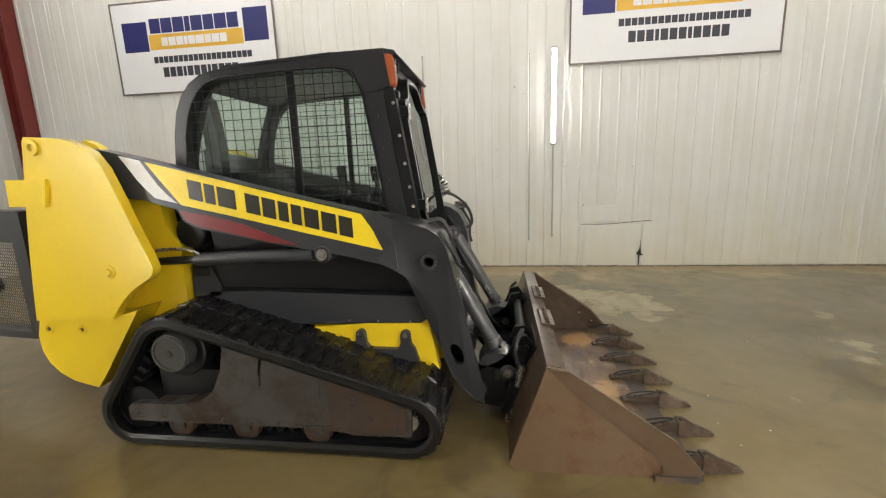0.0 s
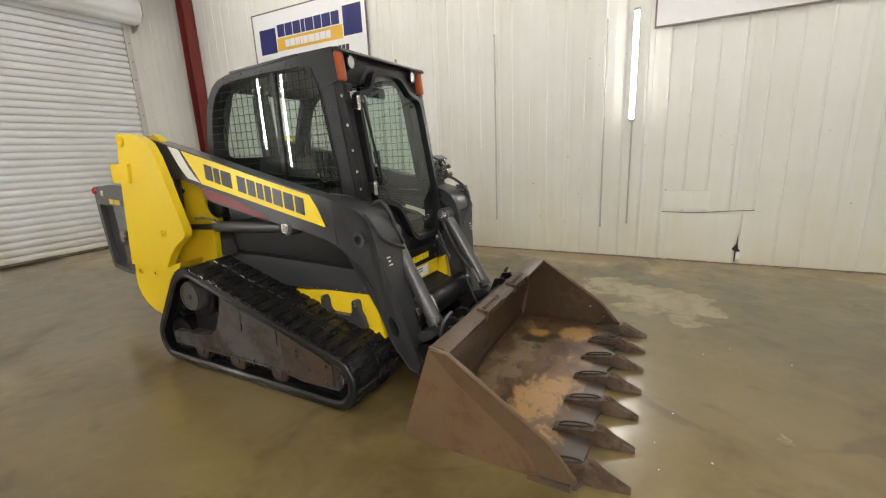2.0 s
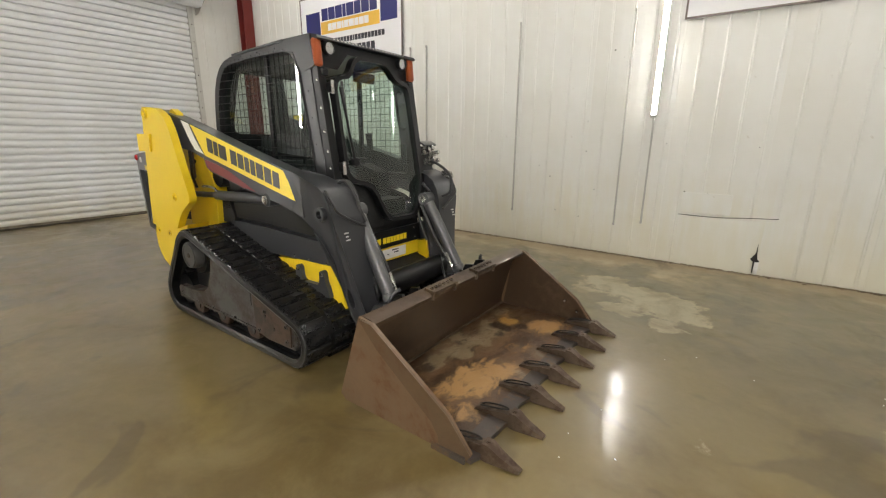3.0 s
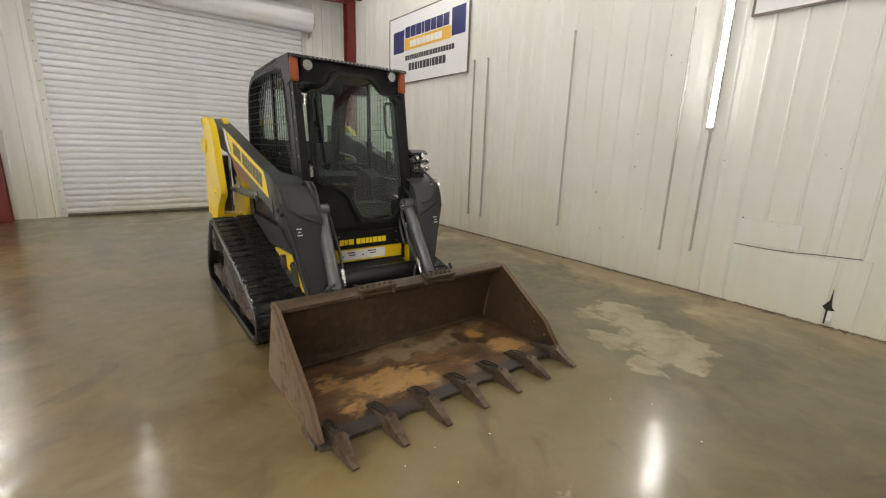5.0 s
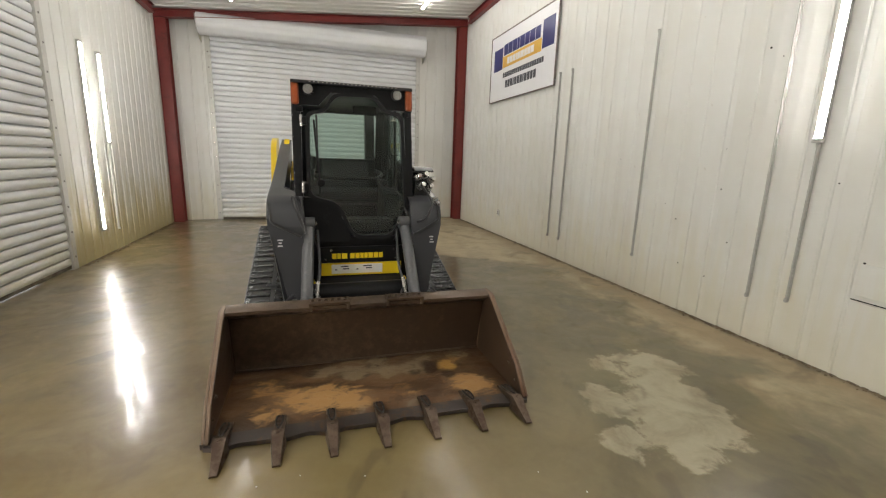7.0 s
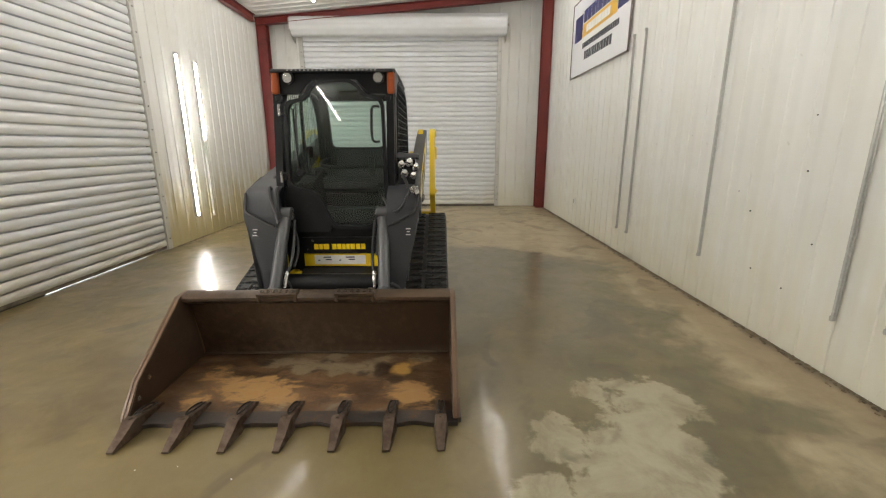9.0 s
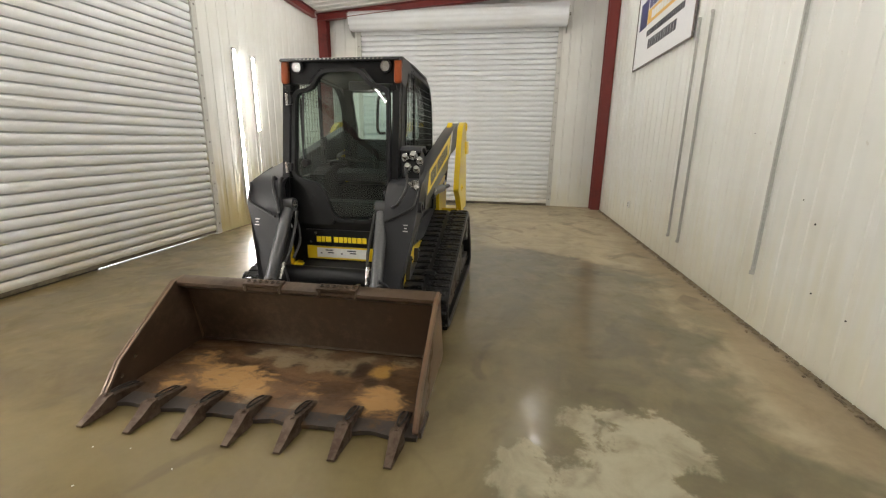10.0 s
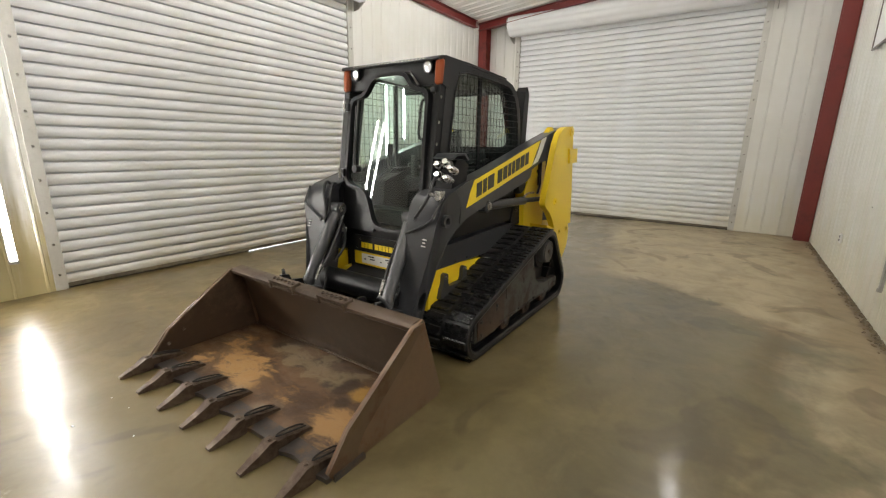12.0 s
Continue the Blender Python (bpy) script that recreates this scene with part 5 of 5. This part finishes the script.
roof = bmesh.new()
path = [(0.0, 1.875), (0.02, 1.893), (0.105, 1.93), (0.5, 1.955), (0.86, 1.97), (1.02, 1.975)]
under = [(0.02, 1.85), (0.038, 1.862), (0.11, 1.892), (0.5, 1.915), (0.86, 1.93), (1.02, 1.93)]
prism(path + under[::-1], -0.43, 0.43, "y", bm=roof)
part("roof", bevel(roof, 0.006), CAB, loader, "dark grey rounded cab roof")
part("rear_panel", bevel(prism([(-0.17, 0.98), (-0.15, 1.4), (-0.1, 1.4), (-0.12, 0.98)], -0.41, 0.41), 0.01), PLASTIC, loader, "dark rear wall of the cab")


def rear_x(z):
    """How far forward the rear of the cab leans at a height."""
    return -0.135 + 0.17 * max(0.0, z - 1.36) ** 1.6 / 0.36


def leaned(bm):
    bmesh.ops.subdivide_edges(bm, edges=[e for e in bm.edges if abs(e.verts[0].co.z - e.verts[1].co.z) > 0.1], cuts=5)
    for v in bm.verts:
        v.co.x += rear_x(v.co.z)
    return bm


REAR_OUT = rounded([(-0.41, 1.36), (0.41, 1.36), (0.41, 1.9), (-0.41, 1.9)], 0.06)
REAR_IN = rounded([(-0.335, 1.41), (0.335, 1.41), (0.325, 1.87), (-0.325, 1.87)], 0.06)
frame_rear = part("rear_frame", bevel(leaned(ring(REAR_OUT, REAR_IN, -0.02, 0.03, "x")), 0.006), PLASTIC, loader, "dark moulded frame round the rear window")
one_sided(part("rear_window", leaned(prism(REAR_IN, 0.0, 0.005, "x")), SIDE_GLASS, frame_rear, "rear window"), (-1, 0, 0))

# visor over the door
visor = part("visor", bevel(prism([(0.86, 1.955), (0.86, 1.975), (1.06, 1.979), (1.112, 1.968), (1.126, 1.95), (1.11, 1.945), (1.06, 1.955)], -0.449, 0.449), 0.004), CAB, loader, "dark visor with a slotted edge")
# light through the slots is put in as pale grey blocks, no openings
for i in range(22):
    part("slot", bevel(box((1.119, -0.32 + i * 0.0305, 1.9605), (0.01, 0.012, 0.003), Matrix.Rotation(radians(52), 4, "Y")), 0.001), TUBE_OFF, visor, "pale block coloured as light through a visor slot")
part("brow", bevel(prism([(-0.45, 1.79), (-0.36, 1.8), (-0.26, 1.8), (-0.17, 1.9), (0.17, 1.9), (0.26, 1.8), (0.36, 1.8), (0.45, 1.79), (0.45, 1.97), (-0.45, 1.97)], 1.02, 1.068, "x"), 0.006), BLACK, loader, "black brow panel above the door")


def door_x(z):
    return 1.245 - (z - 0.8) * 0.148


DOOR_OUT = rounded([(-0.36, 1.75), (-0.225, 1.765), (-0.16, 1.895), (0.165, 1.9), (0.24, 1.79), (0.375, 1.775), (0.4, 1.02), (0.33, 0.9), (0.275, 0.805), (-0.035, 0.81), (-0.15, 1.06), (-0.365, 1.11)], 0.07)
DOOR_IN = rounded([(-0.315, 1.715), (-0.195, 1.73), (-0.13, 1.855), (0.135, 1.86), (0.215, 1.75), (0.335, 1.735), (0.355, 1.03), (0.3, 0.93), (0.25, 0.845), (-0.01, 0.85), (-0.12, 1.1), (-0.32, 1.15)], 0.07)
DOOR_IN = [(u + (p - u) * 0.42, v + (q - v) * 0.42) for (u, v), (p, q) in zip(DOOR_IN, DOOR_OUT)]


def tilted(bm):
    for v in bm.verts:
        v.co.x += door_x(v.co.z)
    return bm


door = part("cab_door", bevel(tilted(ring(DOOR_OUT, DOOR_IN, -0.02, 0.03, "x")), 0.006, 2), BLACK, loader, "black framed glass cab door")
one_sided(part("door_glass", tilted(prism(DOOR_IN, 0.0, 0.006, "x")), GLASS, door, "dark green tinted glass"), (1, 0, 0))
part("grab_handle", hose([(door_x(z) - 0.035, y, z) for y, z in ((0.335, 1.71), (0.3, 1.712), (0.277, 1.69), (0.273, 1.6), (0.273, 1.52), (0.28, 1.47), (0.3, 1.452), (0.335, 1.455))], 0.0105, 8), BLACK, door, "black loop handle")
part("latch", bevel(box((door_x(1.27) - 0.025, 0.27, 1.27), (0.03, 0.045, 0.15)), 0.01, 2), BLACK, door, "black door latch")
part("latch_knob", rod((door_x(1.33) - 0.04, 0.27, 1.33), (door_x(1.33) - 0.005, 0.27, 1.33), 0.014), STEEL, door)
for z in (1.68, 1.2):
    part("hinge", bevel(box((door_x(z) + 0.025, -0.375, z), (0.05, 0.05, 0.06)), 0.006), BLACK, door)
    part("hinge_pin", rod((door_x(z) + 0.05, -0.39, z - 0.04), (door_x(z) + 0.05, -0.39, z + 0.04), 0.01), STEEL, door)
wiper = part("wiper", hose([(door_x(1.25) + 0.02, -0.27, 1.25), (door_x(1.45) + 0.02, -0.285, 1.45), (door_x(1.7) + 0.015, -0.3, 1.69)], 0.008, 6), BLACK, door, "black wiper arm")
part("blade", bevel(box((door_x(1.55) + 0.015, -0.28, 1.55), (0.012, 0.014, 0.36), Matrix.Rotation(radians(-8.4), 4, "Y")), 0.003), HOSE, wiper)
part("wiper_motor", bevel(rod((door_x(1.23) - 0.03, -0.26, 1.23), (door_x(1.23) + 0.03, -0.26, 1.23), 0.028), 0.004), BLACK, wiper)
part("door_surround", bevel(tilted(prism([(-0.4, 0.78), (-0.06, 0.78), (-0.045, 0.81), (-0.16, 1.07), (-0.36, 1.12), (-0.4, 1.12)], -0.05, -0.012, "x")), 0.006), BLACK, loader, "black panel beside the door")
part("door_surround", bevel(tilted(prism([(0.29, 0.78), (0.41, 0.78), (0.41, 1.05)], -0.05, -0.012, "x")), 0.006), BLACK, loader)

# inside the cab
seat = part("seat", bevel(prism([(0.12, 1.02), (0.62, 1.05), (0.66, 1.12), (0.6, 1.16), (0.2, 1.12), (0.12, 1.1)], -0.25, 0.25), 0.03, 2), SEAT, loader, "dark vinyl operator seat")
part("backrest", bevel(prism([(0.1, 1.08), (0.24, 1.1), (0.19, 1.34), (0.15, 1.39), (0.08, 1.39), (0.06, 1.3)], -0.22, 0.22), 0.035, 3), SEAT, seat)
part("seat_box", bevel(box((0.36, 0, 0.91), (0.5, 0.5, 0.22)), 0.02), PLASTIC, seat)
for s in SIDES:
    part("armrest", bevel(box((0.5, s * 0.33, 1.2), (0.4, 0.09, 0.05)), 0.015, 2), PLASTIC, loader)
    lever = part("joystick", hose([(0.74, s * 0.32, 1.2), (0.76, s * 0.32, 1.28), (0.755, s * 0.315, 1.35)], 0.013, 8), PLASTIC, loader)
    part("grip", bevel(rod((0.755, s * 0.315, 1.32), (0.745, s * 0.31, 1.42), 0.024, 0.028, seg=14), 0.006), BLACK, lever)
    part("console", bevel(prism([(0.5, 0.85), (0.9, 0.85), (0.86, 1.12), (0.6, 1.2), (0.5, 1.2)], s * 0.27, s * 0.4), 0.02), PLASTIC, loader)
part("lap_bar", hose([(0.16, -0.3, 1.3), (0.4, -0.32, 1.27), (0.6, -0.2, 1.24), (0.6, 0.2, 1.24), (0.4, 0.32, 1.27), (0.16, 0.3, 1.3)], 0.016, 8), BLACK, loader, "black lap bar")
part("pedal_box", bevel(box((1.05, 0, 0.88), (0.2, 0.6, 0.12)), 0.02), PLASTIC, loader)
part("mirror", bevel(box((0.93, 0.1, 1.8), (0.03, 0.2, 0.07)), 0.012, 2), BLACK, loader)

# ---- opened engine door at the tail ----
gate = root("engine_door", "", "")
gate.parent = loader
gate.matrix_basis = pose(-1.06, -0.47, 0, 0, 0, 168)
shell = part("door_shell", bevel(ring([(0.0, 0.46), (0.5, 0.43), (0.98, 0.42), (1.04, 0.6), (1.12, 0.95), (1.13, 1.2), (0.5, 1.235), (0.0, 1.23)], [(0.12, 0.49), (0.5, 0.475), (0.9, 0.47), (0.95, 0.62), (1.01, 0.9), (1.02, 1.04), (0.5, 1.05), (0.12, 1.05)], 0.0, 0.1, "y"), 0.015, 2), ARM, gate, "dark grey opened engine door")
mesh_bm = bmesh.new()
for i in range(40):
    for j in range(29):
        x, z = 0.125 + i * 0.0222 + (j % 2) * 0.0111, 0.49 + j * 0.0193
        if x < 0.9 + (z - 0.5) * 0.2:
            pipe((x, 0.06, z), (x, 0.0615, z), 0.0131, 0.0104, seg=6, bm=mesh_bm)
tagged(part("perforated_grille", mesh_bm, ARM, gate, "grey perforated metal grille"), kind="stuff")
glyphs("brand_block", DECAL_YELLOW, gate, "", (0.63, 0.101, 1.06), (-1, 0, 0), (0, 0, 1), (0, 1, 0), 0.045, (0.9, 0.7, 1.1, 0, 0.9, 0.85, 0.7, 0.7))
part("latch_plate", bevel(rod((0.45, 0.05, 0.77), (0.45, 0.11, 0.77), 0.055, seg=20), 0.008), STEEL, gate, "round bright latch")
lens = bmesh.new()
bmesh.ops.create_uvsphere(lens, u_segments=14, v_segments=8, radius=1.0, matrix=Matrix.Translation((1.08, 0.1, 1.165)) @ Matrix.Diagonal((0.06, 0.025, 0.032, 1)))
part("tail_lamp", lens, RED_LENS, gate, "red tail lamp")
part("plate_lamp", bevel(box((0.82, 0.1, 1.15), (0.06, 0.02, 0.05)), 0.005), DECAL_WHITE, gate)

# ---- coupler behind the bucket ----
attach = part("attach_beam", bevel(box((1.655, 0, 0.17), (0.07, 0.95, 0.1)), 0.01), BLACK, loader, "dark mounting frame behind the bucket")
part("top_tube", bevel(rod((1.745, -0.5, 0.425), (1.745, 0.5, 0.425), 0.03, seg=20), 0.004), BLACK, attach)
for s in SIDES:
    for y in (0.3, 0.45):
        part("attach_plate", bevel(prism([(1.455, 0.15), (1.49, 0.1), (1.6, 0.08), (1.66, 0.07), (1.69, 0.12), (1.79, 0.45), (1.76, 0.5), (1.7, 0.49), (1.665, 0.4), (1.6, 0.345), (1.52, 0.3)], s * y, s * (y + 0.024)), 0.006), BLACK, attach, "dark mounting bracket")
    for x, z, r in ((1.5, 0.19, 0.03), (1.66, 0.29, 0.026)):
        part("attach_pin", rod((x, s * 0.28, z), (x, s * 0.495, z), r), STEEL, attach)
        part("pin_collar", bevel(pipe((x, s * 0.474, z), (x, s * 0.487, z), r + 0.018, r), 0.003), ARM, attach)
        part("pin_bolt", bolt((x, s * 0.494, z), (0, s, 0), 0.014, 0.01), STEEL, attach)
    part("attach_face", bevel(prism([(1.69, 0.1), (1.71, 0.1), (1.83, 0.47), (1.8, 0.48)], s * 0.25, s * 0.56), 0.004), BLACK, attach)
    part("wedge_housing", bevel(prism([(1.62, 0.1), (1.66, 0.09), (1.72, 0.24), (1.67, 0.25)], s * 0.5, s * 0.56), 0.006), BLACK, attach)
    part("slot", bevel(box((1.6, s * 0.4755, 0.27), (0.03, 0.006, 0.06)), 0.002), DARK_GAP, attach, "dark slot")
    part("bracket_cap", bevel(prism([(1.5, 0.33), (1.53, 0.38), (1.6, 0.4), (1.67, 0.385), (1.7, 0.33), (1.64, 0.31), (1.56, 0.315)], s * 0.3, s * 0.474), 0.008, 2), ARM, attach)
    part("wedge_pin", bevel(rod((1.655, s * 0.53, 0.03), (1.69, s * 0.53, 0.16), 0.02, 0.022), 0.004), STEEL, attach, "worn locking wedge")
    part("lock_lever", hose([(1.72, s * 0.52, 0.34), (1.7, s * 0.53, 0.42), (1.71, s * 0.5, 0.49), (1.74, s * 0.46, 0.53)], 0.012, 8), ARM, attach, "dark locking lever")
    part("lever_spring", pipe((1.71, s * 0.535, 0.24), (1.735, s * 0.535, 0.36), 0.022, 0.016, seg=14), STEEL, attach)
    part("leg_foot", bevel(pipe((1.5, s * 0.38, 0.19), (1.5, s * 0.445, 0.19), 0.065, 0.03, seg=24), 0.004), BLACK, attach)
    part("grease_hose", hose([(1.42, s * 0.37, 0.5), (1.5, s * 0.3, 0.42), (1.56, s * 0.27, 0.32), (1.62, s * 0.29, 0.24)], 0.009, 8), HOSE, attach)

# ---- bucket ----
W = 0.868
bucket_root = root("bucket", "worn brown steel loader bucket with seven teeth, lying on the floor", "bucket")
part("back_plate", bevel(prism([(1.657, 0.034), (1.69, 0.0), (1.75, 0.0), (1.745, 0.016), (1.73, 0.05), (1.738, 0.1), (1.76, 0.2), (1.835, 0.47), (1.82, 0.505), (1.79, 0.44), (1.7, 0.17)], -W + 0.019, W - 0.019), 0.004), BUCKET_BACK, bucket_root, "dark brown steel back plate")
part("floor_plate", bevel(box((2.09, 0, 0.012), (0.74, 2 * W - 0.03, 0.024)), 0.003), BUCKET_FLOOR, bucket_root, "rust and mud stained bucket floor")
part("weld_bead", hose([(1.748, -W + 0.03, 0.034), (1.75, -0.3, 0.036), (1.747, 0.3, 0.036), (1.748, W - 0.03, 0.034)], 0.007, 6), BUCKET_LIP, bucket_root)
part("top_flange", bevel(prism([(1.8, 0.44), (1.835, 0.432), (1.905, 0.475), (1.908, 0.495), (1.885, 0.512), (1.822, 0.52)], -W + 0.02, W - 0.02), 0.008, 2), BUCKET_LIP, bucket_root, "folded top lip of the bucket")
for s in SIDES:
    part("side_plate", bevel(prism([(1.655, 0.03), (1.69, 0.0), (2.46, 0.0), (2.49, 0.04), (2.37, 0.19), (1.915, 0.503), (1.82, 0.52)], s * W, s * (W - 0.018)), 0.003), BUCKET, bucket_root, "brown steel bucket side")
    # thin dark brown sheet over the inner face of each side plate
    part("inner_film", prism([(1.75, 0.026), (2.46, 0.026), (2.475, 0.042), (2.365, 0.187), (1.913, 0.499), (1.83, 0.5)], s * (W - 0.0175), s * (W - 0.021)), BUCKET_BACK, bucket_root, "dark brown film on the inner side")
    part("side_edge", bevel(prism([(1.83, 0.512), (1.915, 0.506), (2.372, 0.194), (2.495, 0.045), (2.465, 0.0), (2.33, 0.0), (2.32, 0.07), (2.28, 0.13), (1.95, 0.385)], s * (W - 0.001), s * (W + 0.012)), 0.004), CUTTER, bucket_root, "thicker side cutter strip")
    part("wear_strip", bevel(prism([(2.29, -0.0), (2.47, -0.0), (2.47, 0.03), (2.29, 0.03)], s * (W + 0.01), s * (W + 0.024)), 0.004), EDGE_STEEL, bucket_root)
    bolts(bucket_root, [(x, s * (W - 0.018), z) for x, z in ((2.38, 0.1), (2.28, 0.17))], (0, -s, 0), 0.009, 0.007)
    grip = part("step_grip", bevel(prism([(1.845, 0.515), (1.915, 0.505), (1.92, 0.522), (1.85, 0.534)], s * 0.245 - 0.125, s * 0.245 + 0.125), 0.003), BUCKET_LIP, bucket_root, "brown step plate with a row of holes")
    for i in range(6):
        c = Vector((1.884, s * 0.245 - 0.1 + i * 0.04, 0.529))
        part("hole", pipe(c, c + Vector((0.002, 0, 0.006)), 0.014, 0.009, seg=12), BUCKET_LIP, grip)
        part("hole_dark", rod(c - Vector((0, 0, 0.002)), c + Vector((0.001, 0, 0.0035)), 0.0095, seg=12), DARK_GAP, grip)
    for k in (-1, 1):
        part("grip_foot", bevel(box((1.9, s * 0.245 + k * 0.115, 0.49), (0.03, 0.02, 0.05)), 0.004), BUCKET_LIP, grip)
edge_line = [(2.525 - 0.03 * abs(math.sin(math.pi * (y + 0.79) / 0.2625)) ** 0.7 + 0.004 * math.sin(37 * y), y) for y in [-W - 0.006 + k * (2 * W + 0.012) / 96 for k in range(97)]]
part("cutting_edge", bevel(prism([(2.4, -W - 0.006)] + edge_line + [(2.4, W + 0.006)], 0.003, 0.026, "z"), 0.002), EDGE_STEEL, bucket_root, "worn steel cutting edge")


def tooth_parts(y):
    shank = part("tooth", bevel(prism([(2.315, 0.024), (2.325, 0.04), (2.4, 0.05), (2.46, 0.066), (2.54, 0.072), (2.56, 0.06), (2.56, 0.012), (2.53, 0.003), (2.49, 0.003), (2.49, 0.024)], y - 0.026, y + 0.026), 0.006, 2), TOOTH, bucket_root, "worn steel bucket tooth")
    bm = bmesh.new()
    rows = []
    for x, wide, low, high in ((2.515, 0.036, 0.006, 0.084), (2.55, 0.037, 0.004, 0.082), (2.6, 0.029, 0.004, 0.052), (2.65, 0.024, 0.004, 0.031), (2.692, 0.019, 0.005, 0.014)):
        rows.append([bm.verts.new((x, y + u * wide, z)) for u, z in ((-1, low), (1, low), (0.8, high), (-0.8, high))])
    bm.faces.new(rows[0])
    bm.faces.new(rows[-1][::-1])
    for one, two in zip(rows, rows[1:]):
        for i in range(4):
            bm.faces.new((one[i], one[(i + 1) % 4], two[(i + 1) % 4], two[i]))
    part("tip", bevel(bm, 0.004, 1, 20), TOOTH, shank, "blunt worn tip")
    part("clip", hose([(2.345, y - 0.008, 0.05), (2.38, y - 0.016, 0.062), (2.46, y - 0.014, 0.078), (2.5, y, 0.082), (2.46, y + 0.014, 0.078), (2.38, y + 0.016, 0.062), (2.345, y + 0.008, 0.05)], 0.0045, 6, 3), DARK_GAP, shank, "dark wire clip")
    part("pin", bolt((2.535, y, 0.083), (0.2, 0, 1), 0.009, 0.007), TOOTH, shank)


for i in range(7):
    tooth_parts(-0.79 + i * 0.2625)

# ---- marks and small things of the walls and floor ----
spots = bmesh.new()
for x, z, r in ((1.61, 1.245, 0.012), (1.6, 1.6, 0.008), (2.745, 0.83, 0.014), (2.97, 0.82, 0.013), (1.84, 2.385, 0.015), (1.95, 2.3, 0.008), (1.16, 0.912, 0.014), (1.265, 0.476, 0.011), (1.58, 0.42, 0.01), (2.5, 1.35, 0.01), (3.35, 1.32, 0.009), (-2.2, 0.9, 0.009), (1.75, 0.78, 0.01), (0.25, 1.5, 0.008), (1.0, 1.05, 0.008), (4.4, 0.7, 0.01)):
    rod((x, NORTH + 0.002, z), (x, NORTH - 0.006, z), r * 0.6, r * 0.5, seg=7, bm=spots)
tagged(part("screw_spots", spots, DARK_GAP, None), "dark screw heads and holes in the wall", "screws", kind="stuff")
bm = bmesh.new()
crack = [(2.72, 0.575), (2.95, 0.57), (3.15, 0.575), (3.32, 0.592), (3.5, 0.604), (3.62, 0.612)]
for (x1, z1), (x2, z2) in zip(crack, crack[1:]):
    prism([(x1, z1 - 0.003), (x2, z2 - 0.003), (x2, z2 + 0.004), (x1, z1 + 0.004)], NORTH - 0.02, NORTH - 0.017, "y", bm=bm)
hole = prism([(3.497, 0.35), (3.488, 0.23), (3.45, 0.168), (3.478, 0.14), (3.478, 0.02), (3.49, 0.02), (3.492, 0.13), (3.535, 0.15), (3.512, 0.172), (3.503, 0.23)], NORTH - 0.0255, NORTH - 0.022, "y")
tear = tagged(part("wall_tear", bm, DARK_GAP), "dark crease and torn hole in the dented wall sheet", "tear")
flap = bmesh.new()
prism([(2.75, 0.0), (3.46, 0.0), (3.47, 0.2), (3.48, 0.57), (3.2, 0.565), (2.78, 0.56)], NORTH - 0.017, NORTH - 0.004, "y", bm=flap)
prism([(3.51, 0.0), (3.66, 0.0), (3.68, 0.6), (3.52, 0.59)], NORTH - 0.021, NORTH - 0.004, "y", bm=flap)
part("hole", hole, DARK_GAP, tear, "black torn hole above the floor")
part("flap", bevel(flap, 0.004), WALL, tear, "loose lower sheet end")
curl = prism([(NORTH - 0.03, 0.015), (NORTH - 0.055, 0.06), (NORTH - 0.045, 0.13), (NORTH - 0.026, 0.142), (NORTH - 0.022, 0.13), (NORTH - 0.04, 0.06), (NORTH - 0.022, 0.015)], 3.494, 3.528, "x")
part("curl", bevel(curl, 0.002), DECAL_WHITE, tear, "white sheet edge curled outwards")
tagged(part("wall_patch", bevel(box((2.97, NORTH - 0.014, 0.715), (0.47, 0.01, 0.22)), 0.002), WALL), "small white repair sheet screwed on the wall", "patch")
outlet = tagged(part("outlet", bevel(box((-3.1, NORTH - 0.022, 0.44), (0.07, 0.02, 0.11)), 0.004), DECAL_WHITE), "small white wall outlet", "outlet")
part("socket", box((-3.1, NORTH - 0.034, 0.46), (0.03, 0.006, 0.022)), INK, outlet)
part("socket", box((-3.1, NORTH - 0.034, 0.42), (0.03, 0.006, 0.022)), INK, outlet)
crumbs = bmesh.new()
rng = random.Random(7)
for _ in range(1500):
    side = rng.random()
    if side < 0.7:
        c = (rng.uniform(WEST + 0.6, 6.5), NORTH - 0.015 - abs(rng.gauss(0, 0.03)), 0.003)
    else:
        c = (rng.uniform(WEST + 0.6, -1.6), SOUTH + 0.02 + abs(rng.gauss(0, 0.03)), 0.003)
    k = rng.uniform(0.004, 0.016)
    box(c, (k * rng.uniform(0.8, 3), k, k * 0.6), Matrix.Rotation(rng.uniform(-0.5, 0.5), 4, "Z"), bm=crumbs)
tagged(part("wall_foot_dirt", crumbs, DEBRIS), "crumbs of dirt along the foot of the walls", "dirt", kind="stuff")

chips = bmesh.new()
rng = random.Random(11)
for _ in range(14):
    k = rng.uniform(0.003, 0.006)
    box((rng.uniform(2.75, 4.1), rng.uniform(-1.9, 0.9), k * 0.3), (k * rng.uniform(1, 2.4), k, k * 0.6), Matrix.Rotation(rng.uniform(0, 3), 4, "Z"), bm=chips)
tagged(part("floor_chips", chips, DECAL_WHITE), "tiny pale chips strewn on the wet floor", "debris", kind="stuff")
